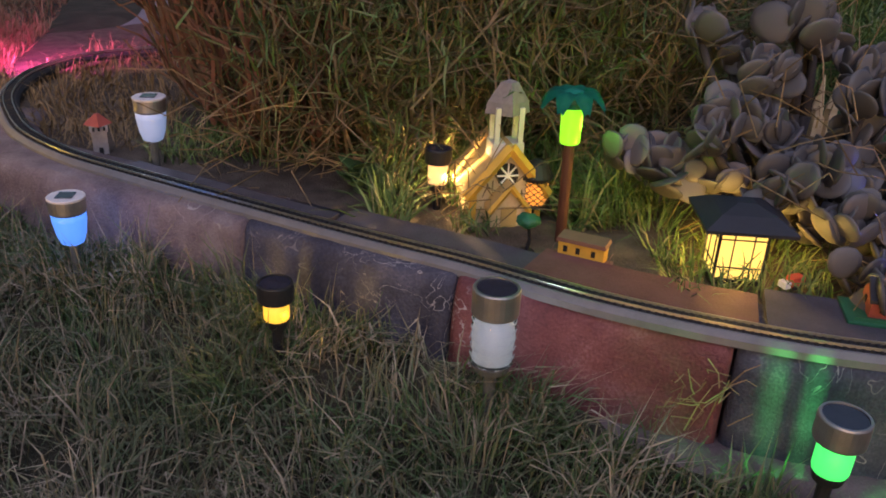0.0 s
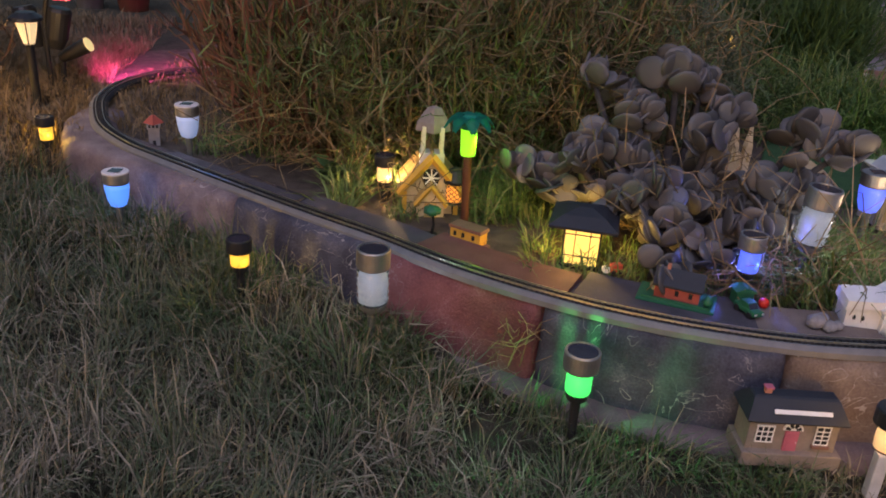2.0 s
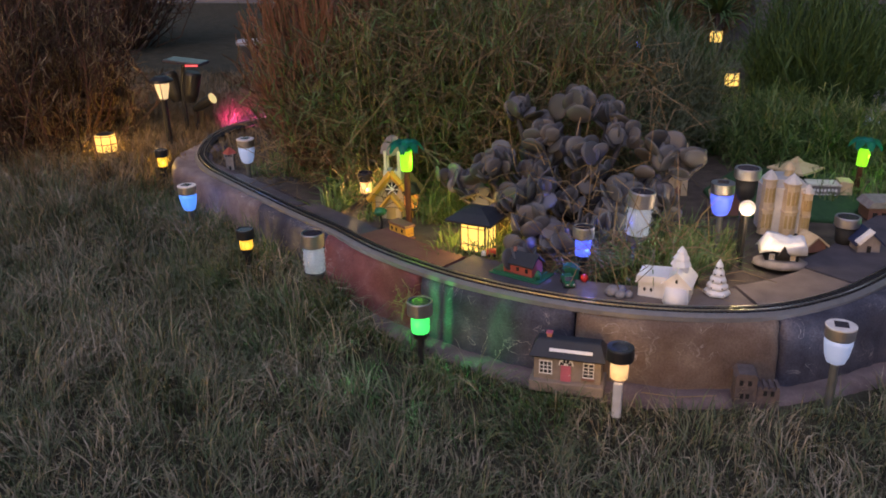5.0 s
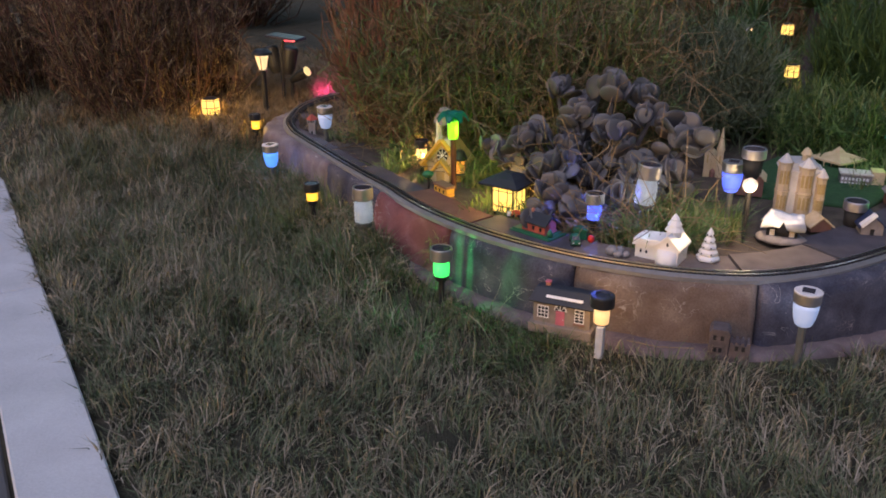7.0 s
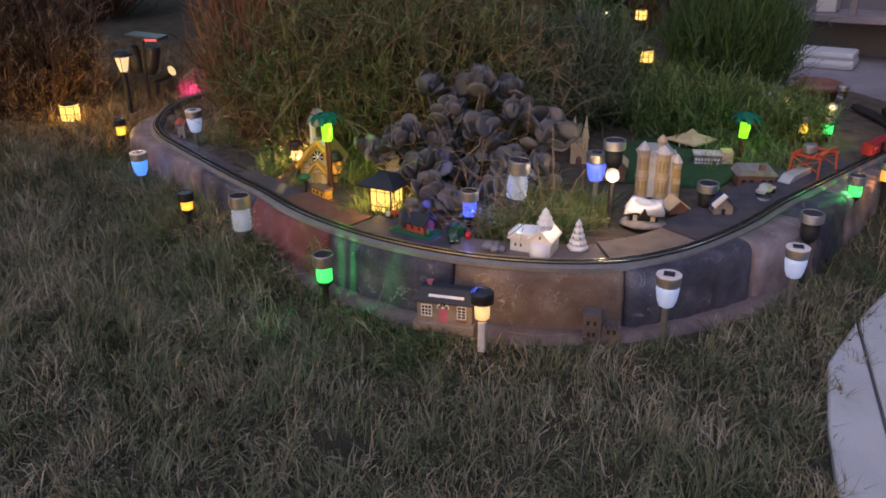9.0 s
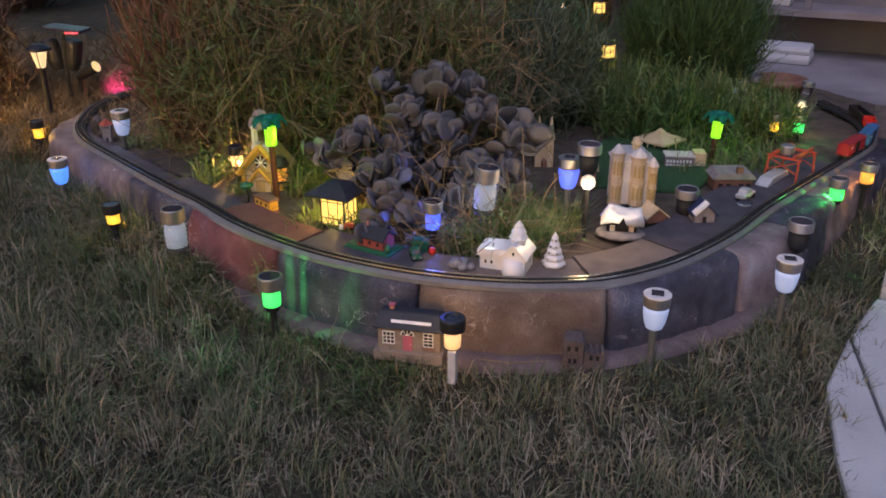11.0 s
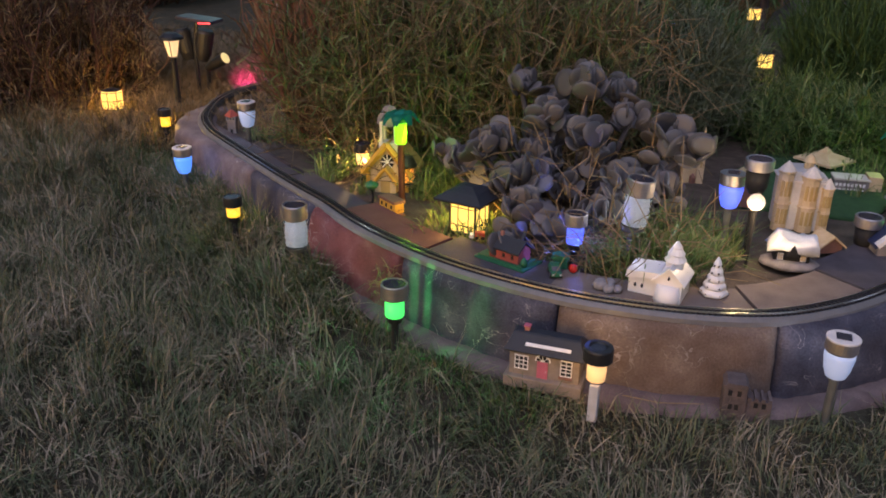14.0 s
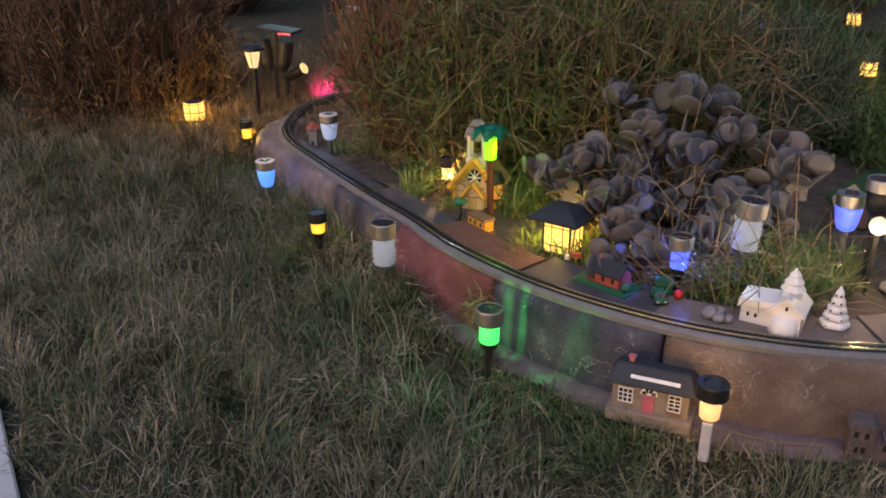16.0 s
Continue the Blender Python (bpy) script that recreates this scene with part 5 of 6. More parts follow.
def toy_car(x, y, turn, mat, label, z=0.197, k=1.0):
    ob = thing("toy_car", x, y, z, turn, label, "toy car", "toy cars", k)
    bm = box(B(), 0.05, 0.021, 0.009, 0, 0, 0.004, 0.003)
    part("body", bm, mat, ob)
    part("cabin", prism(B(), [(-0.016, 0.012), (0.012, 0.012), (0.006, 0.021), (-0.012, 0.021)], -0.009, 0.009), mat, ob)
    part("windscreen", prism(B(), [(0.0122, 0.013), (0.0126, 0.013), (0.0068, 0.020), (0.0064, 0.020)], -0.008, 0.008), "panel", ob)
    for sx in (-1, 1):
        part("headlight", box(B(), 0.002, 0.004, 0.003, 0.0252, sx * 0.007, 0.008), "silver", ob)
    wheels(ob, (-0.015, 0.015), 0.0105, 0.005)


toy_car(0.796, 0.816, -65, "green", "dark green toy car with pale roof on the paver")
toy_car(1.528, 1.395, 60, "silver", "grey toy van parked by the track", k=1.3)
crate = thing("toy_shed", 0.796, 0.858, 0.196, 10, "small green toy shed under the blue lamp", "model house", "model buildings")
part("wall", box(B(), 0.03, 0.022, 0.022), "green", crate)
part("roof", prism(B(), [(-0.018, 0.021), (0.018, 0.021), (0.018, 0.024), (0, 0.03), (-0.018, 0.024)], -0.014, 0.014), "green", crate)
ball = link("red_ball", lathe(B(), [(0.002, 0), (0.007, 0.003), (0.009, 0.009), (0.007, 0.015), (0.002, 0.018)], 16), "bright_red", smooth=True)
ball.location = (0.827, 0.841, 0.196)
tagged(ball, "small red ball beside the toy shed", "ball")
wl = thing("toy_loader", 0.596, 0.930, 0.196, 20, "orange and white toy loader beside the lantern", "toy car", "toy cars")
part("body", box(B(), 0.022, 0.014, 0.014, 0, 0, 0.003, 0.002), "crane", wl)
part("bucket", box(B(), 0.01, 0.014, 0.009, -0.018, 0, 0.003, 0.001), "white", wl)
wheels(wl, (-0.006, 0.007), 0.007, 0.004)

# snow-covered cottage on a rock base
sn = thing("snow_cottage", 1.226, 1.077, 0.19, 6, "dark toy cottage with thick white snowy roof", "model house", "model buildings")
bm = lathe(B(), [(0.058, 0), (0.056, 0.008), (0.045, 0.014), (0.02, 0.016)], 24)
for q in bm.verts:
    q.co.y *= 0.7
    q.co *= 1 + 0.12 * noise.noise(Vector(q.co) * 60)
part("base", bm, "grey_resin", sn, smooth=True)
part("wall", box(B(), 0.07, 0.036, 0.03, 0, 0, 0.012, 0.002), "dark", sn)
bm = prism(B(), [(-0.05, 0.036), (0.05, 0.036), (0.042, 0.064), (0.012, 0.058), (-0.03, 0.068)], -0.03, 0.03)
bmesh.ops.subdivide_edges(bm, edges=bm.edges[:], cuts=3, use_grid_fill=True)
for q in bm.verts:
    q.co += Vector((1, 1, 1)) * 0.006 * noise.noise(Vector(q.co) * 70)
part("snow_roof", bm, "white", sn, "lumpy white snow roof", True)
part("gable", prism(B(), [(-0.012, 0.03), (0.012, 0.03), (0.0, 0.056)], -0.034, -0.02), "dark", sn)
for xx in (-0.022, 0.022):
    window(sn, xx, -0.019, 0.018, 0.01, 0.012, "cream", "white", (1, 1))

# tall cream mansion
bh = thing("model_mansion", 1.230, 1.327, 0.19, 12, "cream model mansion with bays and domed tower", "model house", "model buildings")
part("wall", box(B(), 0.10, 0.075, 0.115, 0, 0, 0, 0.002), "pale_stone", bh)
for xx, rr, hh in [(-0.042, 0.017, 0.135), (0.012, 0.02, 0.125), (0.05, 0.013, 0.10)]:
    part("bay", lathe(B(), [(rr, 0), (rr, hh * 0.45), (rr * 1.12, hh * 0.46), (rr * 1.12, hh * 0.49), (rr, hh * 0.5), (rr, hh), (rr * 1.15, hh + 0.002), (rr * 1.15, hh + 0.006)], 8, xx, -0.036), "cream", bh)
    part("bay_roof", lathe(B(), [(rr * 1.15, hh + 0.006), (rr * 0.5, hh + 0.02), (0.001, hh + 0.028)], 8, xx, -0.036), "pale_stone", bh)
    for zz in (0.018, hh * 0.62):
        for a in (-2.1, -1.57, -1.04):
            bm = box(B(), 0.006, 0.002, hh * 0.26, 0, 0, 0)
            bm.transform(Matrix.Translation((xx + rr * 0.98 * math.cos(a), -0.036 + rr * 0.98 * math.sin(a), zz)) @ Matrix.Rotation(a + math.pi / 2, 4, "Z"))
            part("window", bm, "cream_roof", bh)
part("cornice", box(B(), 0.108, 0.083, 0.005, 0, 0, 0.113), "pale_stone", bh)
part("roof", prism(B(), [(-0.05, 0.118), (0.05, 0.118), (0.03, 0.138), (-0.03, 0.138)], -0.036, 0.036), "silver", bh)
part("cupola", lathe(B(), [(0.011, 0.138), (0.011, 0.152), (0.015, 0.154), (0.008, 0.166), (0.001, 0.172)], 12, 0.01, 0), "cream", bh)

# twin-spired cathedral
ca = thing("model_cathedral", 0.962, 1.623, 0.172, 12, "cream model cathedral with two pointed spires", "model house", "model buildings", 1.06)
part("nave", prism(B(), [(-0.022, 0), (0.022, 0), (0.022, 0.05), (0, 0.07), (-0.022, 0.05)], -0.03, 0.05), "cream", ca)
for sx in (-1, 1):
    part("tower", box(B(), 0.017, 0.017, 0.085, sx * 0.017, -0.032, 0, 0.001), "cream", ca)
    part("spire", lathe(B(), [(0.0125, 0.083), (0.008, 0.105), (0.001, 0.150)], 6, sx * 0.017, -0.032), "cream", ca)
    part("window", box(B(), 0.004, 0.002, 0.022, sx * 0.017, -0.0412, 0.048), "cream_roof", ca)
part("portal", lathe(B(), [(0.008, 0), (0.008, 0.02), (0.001, 0.03)], 8, 0, -0.036), "brown", ca)

flat_slab("model_lawn", [(1.10, 1.42), (1.40, 1.44), (1.46, 1.60), (1.42, 1.95), (1.14, 1.93), (1.04, 1.64)], 0.16, 0.188, "turf", "green model turf laid under the toy town", "model lawn")
# pavilion, office, brick depot
pv = thing("model_pavilion", 1.302, 1.879, 0.175, 10, "toy pavilion with cream hipped roof and green base", "model house", "model buildings")
part("wall", box(B(), 0.09, 0.07, 0.028, 0, 0, 0), "green", pv)
part("roof", lathe(B(), [(0.085, 0.026), (0.085, 0.032), (0.02, 0.05), (0.012, 0.058), (0.002, 0.066)], 4), "cream", pv)
for k in range(5):
    part("post", box(B(), 0.003, 0.003, 0.028, -0.044 + 0.022 * k, -0.045, 0), "cream", pv)
of = thing("model_office", 1.361, 1.685, 0.176, 8, "grey toy office block with rows of small windows", "model house", "model buildings")
part("wall", box(B(), 0.085, 0.05, 0.038, 0, 0, 0, 0.001), "grey_resin", of)
part("roof", box(B(), 0.09, 0.055, 0.005, 0, 0, 0.038, 0.001), "pale_stone", of)
part("annex", box(B(), 0.035, 0.05, 0.05, 0.058, 0.006, 0, 0.001), "cream", of)
for r in range(2):
    for k in range(8):
        part("window", box(B(), 0.006, 0.0015, 0.008, -0.036 + k * 0.0095, -0.0255, 0.008 + r * 0.014), "white", of)
dp = thing("model_depot", 1.498, 1.523, 0.182, 14, "brown brick toy depot with grey roof and chimney", "model house", "model buildings")
part("wall", box(B(), 0.105, 0.065, 0.036, 0, 0, 0, 0.001), "brown", dp)
part("roof", prism(B(), [(-0.06, 0.034), (0.06, 0.034), (0.045, 0.05), (-0.045, 0.05)], -0.04, 0.04), "grey_resin", dp)
part("chimney", box(B(), 0.016, 0.014, 0.03, 0.012, -0.03, 0.036), "brown", dp)
for xx in (-0.036, -0.014, 0.02, 0.04):
    part("door", box(B(), 0.012, 0.002, 0.02, xx, -0.033, 0.0), "dark", dp)
nb = thing("model_chalet", 1.413, 1.214, 0.195, 15, "dark toy chalet with navy roof and snow", "model house", "model buildings")
gabled(nb, 0.05, 0.045, 0.024, 0.024, "grey_resin", "navy", 0.007)
part("snow", prism(B(), [(-0.03, 0.026), (0, 0.056), (0.006, 0.052), (-0.024, 0.02)], -0.03, -0.012), "white", nb)
part("door", box(B(), 0.009, 0.002, 0.016, 0, -0.0235, 0), "dark", nb)
lg = thing("toy_hut", 1.296, 1.196, 0.19, 30, "small brown toy hut with thatched roof", "model house", "model buildings")
gabled(lg, 0.05, 0.045, 0.016, 0.02, "brown", "cream", 0.006)
bt = thing("model_house", 1.100, 1.444, 0.185, 5, "brown toy house behind the mansion", "model house", "model buildings")
gabled(bt, 0.07, 0.06, 0.05, 0.03, "brown", "cream", 0.006)
part("window", box(B(), 0.012, 0.002, 0.014, 0, -0.031, 0.03), "dark", bt)

# red gantry crane over the track, with a grey ramp
cr = thing("gantry_crane", 1.665, 1.639, 0.195, 60, "red toy gantry crane standing over the track", "toy crane")
for sx in (-1, 1):
    for sy in (-1, 1):
        part("leg", rod(B(), (sx * 0.06, sy * 0.045, 0), (sx * 0.052, sy * 0.042, 0.06), 0.003, 6), "crane", cr)
    part("brace", rod(rod(B(), (sx * 0.056, -0.043, 0.02), (sx * 0.054, 0.043, 0.055), 0.0016, 5), (sx * 0.056, 0.043, 0.02), (sx * 0.054, -0.043, 0.055), 0.0016, 5), "crane", cr)
    part("cross_beam", box(B(), 0.006, 0.095, 0.006, sx * 0.052, 0, 0.058), "crane", cr)
for sy in (-1, 1):
    part("girder", box(B(), 0.13, 0.006, 0.009, 0, sy * 0.03, 0.064), "crane", cr)
part("trolley", lathe(B(), [(0.018, 0.07), (0.02, 0.074), (0.02, 0.092), (0.018, 0.095)], 16, -0.04, 0), "steel", cr, smooth=False)
rp = thing("toy_ramp", 1.613, 1.573, 0.195, 62, "grey toy platform ramp beside the track", "model platform")
part("deck", prism(B(), [(-0.075, 0), (0.075, 0), (0.06, 0.018), (-0.04, 0.018)], -0.018, 0.018), "silver", rp)
part("edge", box(B(), 0.10, 0.002, 0.004, 0.01, -0.019, 0.018), "white", rp)
glass_dish = thing("glass_dish", 1.522, 1.339, 0.197, label="small clear glass dish on the paver", category="dish")
part("bowl", lathe(B(), [(0.012, 0), (0.018, 0.003), (0.02, 0.009), (0.017, 0.005), (0.004, 0.003)], 20), "glass", glass_dish, smooth=True)


# ---- train, standing on the far side of the loop ----
def on_track(s_m):
    i = int(np.clip(np.searchsorted(ts, s_m), 1, len(ts) - 2))
    t = txy[i + 1] - txy[i - 1]
    return txy[i][0], txy[i][1], math.degrees(math.atan2(t[1], t[0]))


def rail_car(s_m, mat, label, kind="box", x=None):
    px, py, a = x or on_track(s_m)
    ob = thing("freight_car", px, py, ZT + 0.0075, a, label, "model train", "freight cars")
    if kind == "box":
        part("body", box(B(), 0.138, 0.033, 0.033, 0, 0, 0.011, 0.0012), mat, ob)
        part("roof", prism(B(), [(-0.0165, 0.0), (0.0165, 0.0), (0.017, 0.002), (0, 0.006), (-0.017, 0.002)], -0.070, 0.070), mat, ob).matrix_basis = Matrix.Translation((0, 0, 0.0435)) @ Matrix.Rotation(math.pi / 2, 4, "Z")
        part("roof_walk", box(B(), 0.138, 0.005, 0.001, 0, 0, 0.050), mat, ob)
        for sy in (-1, 1):
            part("door", box(B(), 0.022, 0.002, 0.030, 0.004, sy * 0.0172, 0.012), "dark", ob)
            part("door_leaf", box(B(), 0.024, 0.002, 0.030, 0.028, sy * 0.0176, 0.012), mat, ob)
            part("lettering", box(B(), 0.026, 0.0006, 0.003, -0.040, sy * 0.0169, 0.030), "white", ob, "pale lettering bar")
            for k in range(9):
                part("rib", box(B(), 0.001, 0.0012, 0.031, -0.064 + k * 0.0065 + (0.075 if k > 4 else 0), sy * 0.0168, 0.012), mat, ob)
    else:
        bm = B()
        box(bm, 0.150, 0.034, 0.004, 0, 0, 0.010)
        for sy in (-1, 1):
            box(bm, 0.150, 0.0016, 0.020, 0, sy * 0.0166, 0.012)
        for sx in (-1, 1):
            box(bm, 0.0016, 0.034, 0.020, sx * 0.0745, 0, 0.012)
        part("body", bm, mat, ob)
        for k in range(14):
            for sy in (-1, 1):
                part("rib", box(B(), 0.0016, 0.0016, 0.020, -0.068 + k * 0.0105, sy * 0.0180, 0.012), mat, ob)
    part("chassis", box(B(), 0.13, 0.012, 0.006, 0, 0, 0.006), "black", ob)
    for sx in (-1, 1):
        part("truck", box(B(), 0.028, 0.022, 0.006, sx * 0.05, 0, 0.003, 0.001), "black", ob)
        part("coupler", box(B(), 0.010, 0.004, 0.004, sx * 0.074, 0, 0.007), "black", ob)
    wheels(ob, (-0.058, -0.042, 0.042, 0.058), 0.0082, 0.0055)


s0 = ts[along(txy, (1.86, 1.86))]
rail_car(s0, "red", "dark red toy boxcar with an open door")
rail_car(s0 + 0.155, "blue", "blue toy boxcar with pale lettering bars")
rail_car(s0 + 0.315, "bright_red", "bright red toy gondola car, empty", "gondola")
rail_car(s0 + 0.475, "black", "black toy gondola car, empty", "gondola")
rail_car(0, "green", "green toy boxcar standing beside the loop", x=(2.02, 2.00, 66))
rail_car(0, "red", "dark red toy boxcar standing beside the loop", x=(2.09, 2.16, 66))

# ---- far side: post lantern, spotlight, solar panel, basket lamp ----
pl = thing("post_lantern", -0.90, 1.765, 0.165, label="black solar post lantern with warm glass head", category="garden light", group="solar garden lights", scale=1.06)
part("post", lathe(B(), [(0.011, -0.03), (0.010, 0.16), (0.013, 0.165)], 12), "black", pl)
no_shadow(part("glass", lathe(B(), [(0.014, 0.168), (0.022, 0.20), (0.026, 0.222)], 8), glowing("glow_lantern_glass", (1.0, 0.72, 0.36), 0.75), pl, "lit warm glass"))
for k in range(4):
    a = math.pi / 2 * k + 0.4
    part("strap", rod(B(), (0.015 * math.cos(a), 0.015 * math.sin(a), 0.166), (0.0275 * math.cos(a), 0.0275 * math.sin(a), 0.224), 0.0016, 5), "black", pl)
part("roof", lathe(B(), [(0.028, 0.222), (0.042, 0.226), (0.040, 0.234), (0.022, 0.246), (0.004, 0.248)], 16), "black", pl)
lamp_light(-0.90, 1.765, 0.385, (1.0, 0.62, 0.25), 1.5)
sp = thing("garden_spotlight", -0.96, 2.02, 0.155, label="black stake spotlight shining red onto the ground", category="spotlight", group="stake spotlights")
part("stake", rod(B(), (0, 0, -0.04), (0.01, 0, 0.09), 0.008, 8), "black", sp)
bm = lathe(B(), [(0.014, -0.05), (0.019, -0.02), (0.024, 0.05)], 16)
bm.transform(Matrix.Translation((0.05, 0.0, 0.12)) @ Matrix.Rotation(radians(62), 4, "Y"))
part("barrel", bm, "black", sp)
bm = lathe(B(), [(0.022, 0.046), (0.022, 0.052)], 16)
bm.transform(Matrix.Translation((0.05, 0.0, 0.12)) @ Matrix.Rotation(radians(62), 4, "Y"))
part("lens", bm, glowing("glow_spot_lens", (1.0, 0.75, 0.3), 0.6), sp)
spot_data = bpy.data.lights.new("spot", "SPOT")
spot_data.energy, spot_data.color, spot_data.spot_size, spot_data.spot_blend, spot_data.shadow_soft_size = 13.0, (1.0, 0.07, 0.42), radians(115), 0.9, 0.015
spot = new("spot", spot_data)
spot.matrix_world = look((-0.85, 2.04, 0.300), (-0.75, 2.32, 0.15))
sb = thing("solar_panel_light", -0.98, 1.99, 0.155, 10, "black stake light with tilted solar panel on top", "garden light", "stake spotlights")
part("stake", rod(B(), (0, 0, -0.04), (0, 0, 0.20), 0.008, 8), "black", sb)
bm = box(B(), 0.15, 0.10, 0.012, 0, 0, -0.006, 0.003)
bm.transform(Matrix.Translation((0.03, 0, 0.29)) @ Matrix.Rotation(radians(6), 4, "Y"))
part("panel", bm, "panel", sb)
for sx in (-1, 1):
    bm = lathe(B(), [(0.02, -0.06), (0.03, -0.03), (0.034, 0.05), (0.028, 0.06)], 16)
    bm.transform(Matrix.Translation((sx * 0.04, 0, 0.19)) @ Matrix.Rotation(radians(12 * sx), 4, "Y"))
    part("head", bm, "black", sb)
part("bracket", rod(B(), (0, 0, 0.2), (0.02, 0, 0.29), 0.007, 8), "black", sb)
part("indicator", box(B(), 0.05, 0.004, 0.006, 0.075, -0.052, 0.278), GLOW["red"], sb)


def basket_lamp(x, y, z, ground, label, k=1.0, watts=0.4):
    ob = thing("basket_lantern", x, y, z, 20, label, "lantern", "basket lanterns", k)
    no_shadow(part("diffuser", lathe(B(), [(0.032, 0), (0.038, 0.01), (0.038, 0.058), (0.032, 0.066)], 8), GLOW["yellow_paper"], ob, "glowing yellow shade"))
    for j in range(8):
        a = 2 * math.pi * j / 8
        part("strip", rod(B(), (0.0395 * math.cos(a), 0.0395 * math.sin(a), 0.0), (0.0395 * math.cos(a), 0.0395 * math.sin(a), 0.066), 0.0016, 5), "brown", ob)
    for zz in (0.004, 0.033, 0.062):
        part("hoop", lathe(B(), [(0.041, zz - 0.0015), (0.042, zz), (0.041, zz + 0.0015)], 16, cap=False), "brown", ob)
    part("top", lathe(B(), [(0.034, 0.066), (0.012, 0.074)], 16), "black", ob)
    part("stake", lathe(B(), [(0.005, (ground - z) / k), (0.005, 0.0)], 8), "black", ob)
    lamp_light(x, y, z + 0.033 * k, (1.0, 0.55, 0.10), watts)


basket_lamp(-1.04, 1.585, 0.175, 0.10, "woven basket lantern glowing yellow under the bush", 1.0, 1.9)
basket_lamp(1.018, 2.750, 0.472, 0.15, "woven basket lantern glowing yellow high in the shrubs", 0.65, 0.25)
basket_lamp(1.090, 2.350, 0.368, 0.15, "woven basket lantern glowing yellow in the shrubs", 0.7, 0.25)
tulip_light(0.59, 3.35, 0.38, 0.15, "ice", "distant white-cup solar light in the shrubs", watts=0.05, rim="steel")
bulb_spot(0.80, 3.30, 0.42, 0.15, 0.2, "distant steel spotlight with a lit warm bulb", 0.015)
bulb_spot(-1.0, 3.9, 0.60, 0.15, 0.15, "distant garden light on a tall stake, lit", 0.015)

# ---- back of the yard: house wall, door opening, bench; pots ----
hw = flat_slab("wall_house", [(-0.2, 5.9), (5.2, 4.6), (5.2, 4.8), (-0.2, 6.1)], -0.05, 2.9, "house_grey", "dim grey stucco house wall behind the patio", "wall")
flat_slab("wall_fence", [(-9, 8.2), (1.3, 8.2), (1.3, 8.3), (-9, 8.3)], -0.05, 1.7, "house_grey", "dim grey fence at the back of the yard", "fence")
flat_slab("wall_side", [(5.2, -6), (5.3, -6), (5.3, 4.7), (5.2, 4.7)], -0.05, 2.4, "house_grey", "dim grey wall at the side of the yard", "wall")
bench = thing("garden_shelf", 1.87, 3.98, 0.14, -14, "dark grey open shelf standing against the house", "shelf")
part("board", box(B(), 0.95, 0.30, 0.035, 0.3, 0, 0.205, 0.004), "patio", bench)
part("back_panel", box(B(), 0.95, 0.02, 0.75, 0.3, 0.16, 0, 0.003), "house_grey", bench)
for sx in (-0.16, 0.14, 0.76):
    part("post", box(B(), 0.035, 0.035, 0.75, sx, -0.13, 0 if sx != 0.14 else 0.24, 0.004), "patio", bench)
part("basket", box(B(), 0.10, 0.14, 0.10, 0.0, 0, 0.24, 0.012), "slab", bench, "pale box on the shelf")
cu = thing("folded_cushion", 1.87, 3.72, 0.14, -14, "pale folded cushion lying on the patio", "cushion")
part("cover", box(B(), 0.30, 0.2, 0.05, 0, 0, 0, 0.02), "slab", cu)
part("cover", box(B(), 0.29, 0.19, 0.04, 0, 0, 0.045, 0.018), "slab", cu)
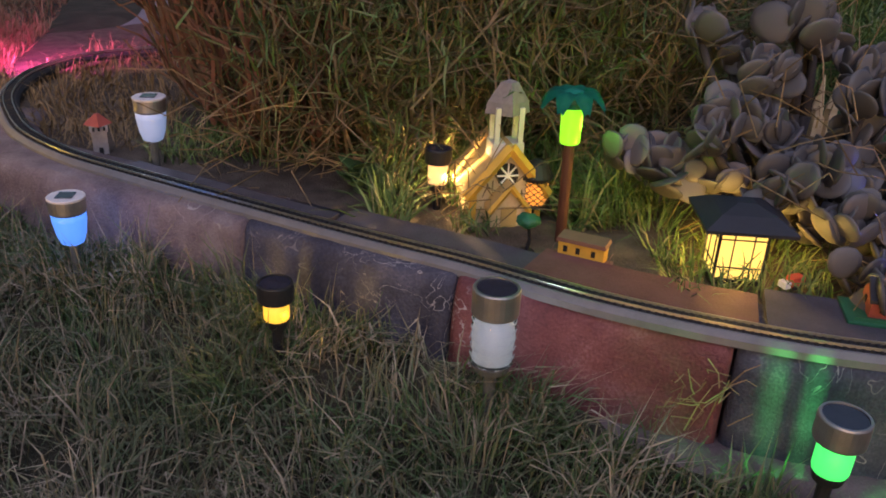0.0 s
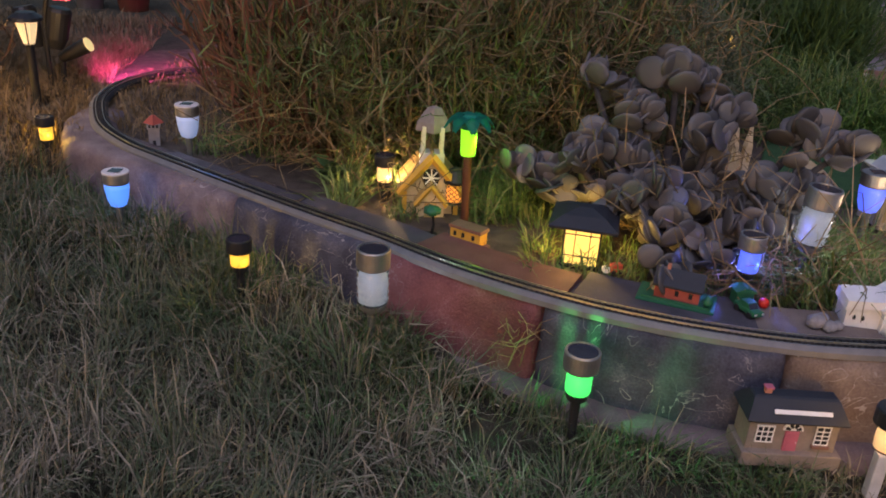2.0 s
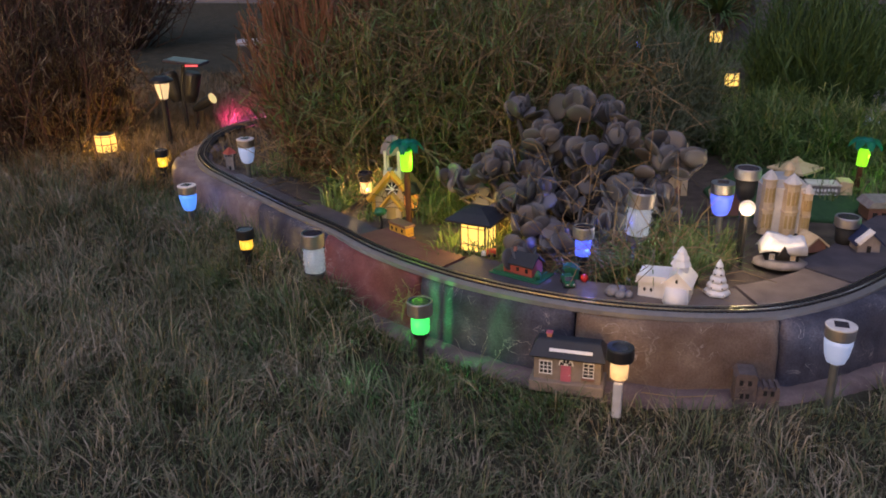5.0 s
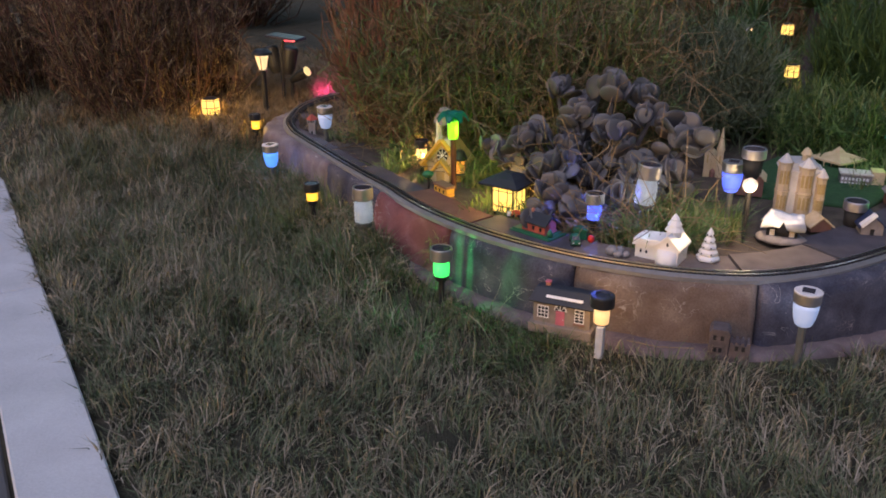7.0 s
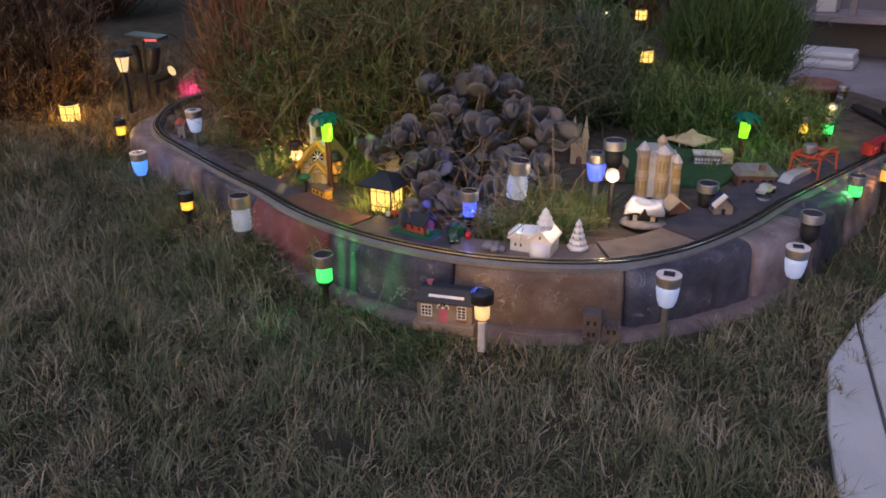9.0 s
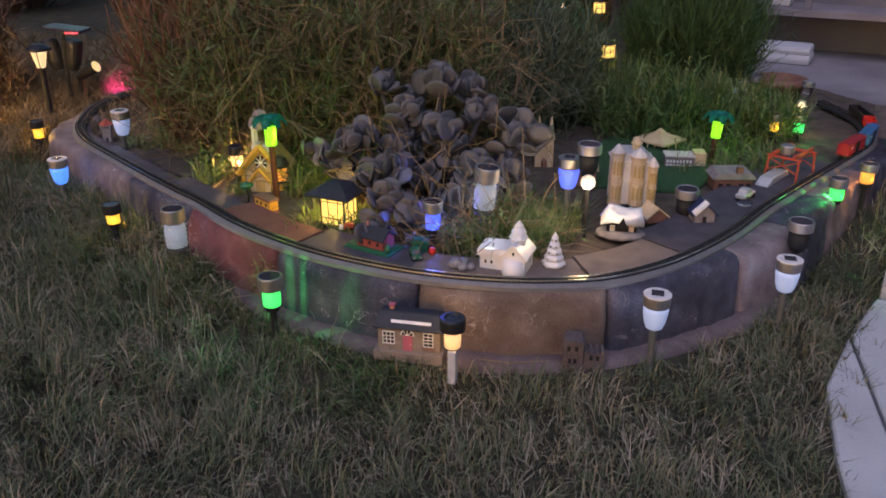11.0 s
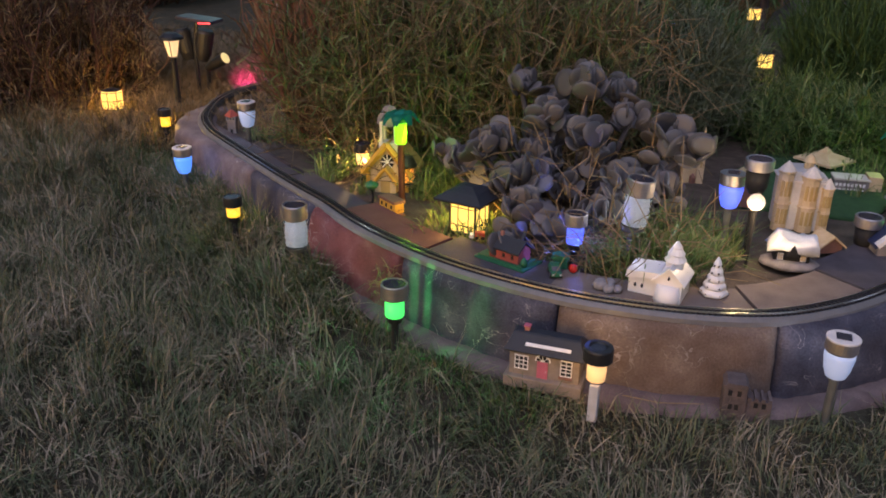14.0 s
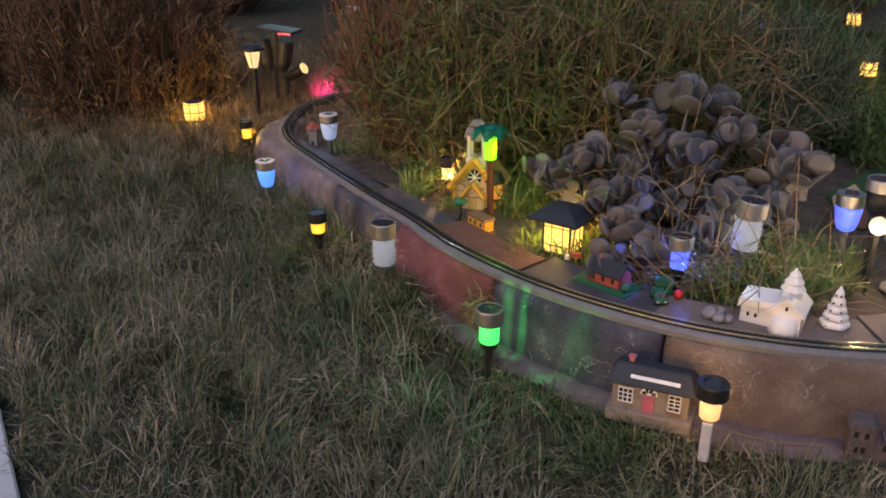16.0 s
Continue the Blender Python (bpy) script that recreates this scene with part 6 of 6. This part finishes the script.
for x, y, h, r, mat, lab in [(-1.42, 3.60, 0.14, 0.09, "terracotta", "terracotta pot on the patio"), (-1.62, 3.56, 0.16, 0.08, "slab", "pale tub on the patio"), (1.74, 2.64, 0.10, 0.09, "brown", "brown pot near the train")]:
    p = thing("flower_pot", x, y, 0.14, label=lab, category="pot", group="pots")
    part("body", lathe(B(), [(r * 0.7, 0), (r, h), (r * 1.08, h), (r * 1.08, h + 0.03), (r * 0.95, h + 0.03), (r * 0.9, h - 0.02)], 24), mat, p, smooth=True)
    part("earth", lathe(B(), [(r * 0.9, h - 0.03), (r * 0.9, h - 0.02)], 24), "soil", p)
for x, y, top in [(1.64, 2.56, 0.285), (1.82, 2.49, 0.29)]:
    u = thing("solar_path_light", x, y, top, label="unlit steel-capped solar light by the brown pot", category="garden light", group="solar garden lights")
    part("cap", lathe(B(), [(0.021, -0.02), (0.023, -0.018), (0.023, -0.002), (0.021, 0), (0.004, -0.001)], 24), "steel", u)
    part("lens", lathe(B(), [(0.012, -0.055), (0.017, -0.05), (0.018, -0.02)], 20), "glass", u, "clear unlit lens", True)
    part("stake", lathe(B(), [(0.005, 0.12 - top), (0.006, -0.055)], 8), "stake_dim", u)
tulip_light(0.66, 3.35, 0.42, 0.1, "blue", "distant solar light with glowing blue cup", 0.02, 0.05, "steel", 0.02)


def yucca(x, y, z, n, length, label):
    """Stiff narrow leaves that fan out from one head on a short stem."""
    ob = thing("yucca", x, y, 0.1, label=label, category="plant", group="yuccas")
    part("stem", rod(B(), (0, 0, -0.02), (0, 0, z - 0.1), 0.03, 8, 0.022), "bark", ob)
    a, e = R.uniform(0, 2 * np.pi, n), R.uniform(-0.3, 1.4, n)
    dv = np.stack([np.cos(a) * np.cos(e), np.sin(a) * np.cos(e), np.sin(e)], 1)
    ln = length * R.uniform(0.7, 1.1, n)[:, None]
    p0 = np.tile([0.0, 0.0, z - 0.1], (n, 1)) + dv * 0.02
    p2 = p0 + dv * ln - np.array([0, 0, 0.12]) * length
    p1 = (p0 + p2) / 2 + np.array([0, 0, 0.05]) * length * 2
    blades("leaves", p0, p1, p2, np.full(n, 0.018), "fern", ob)["kind"] = "stuff"


yucca(0.70, 4.2, 0.36, 70, 0.24, "dim spiky yucca before the house wall")
yucca(1.00, 4.35, 0.44, 80, 0.28, "dim spiky yucca before the house wall")
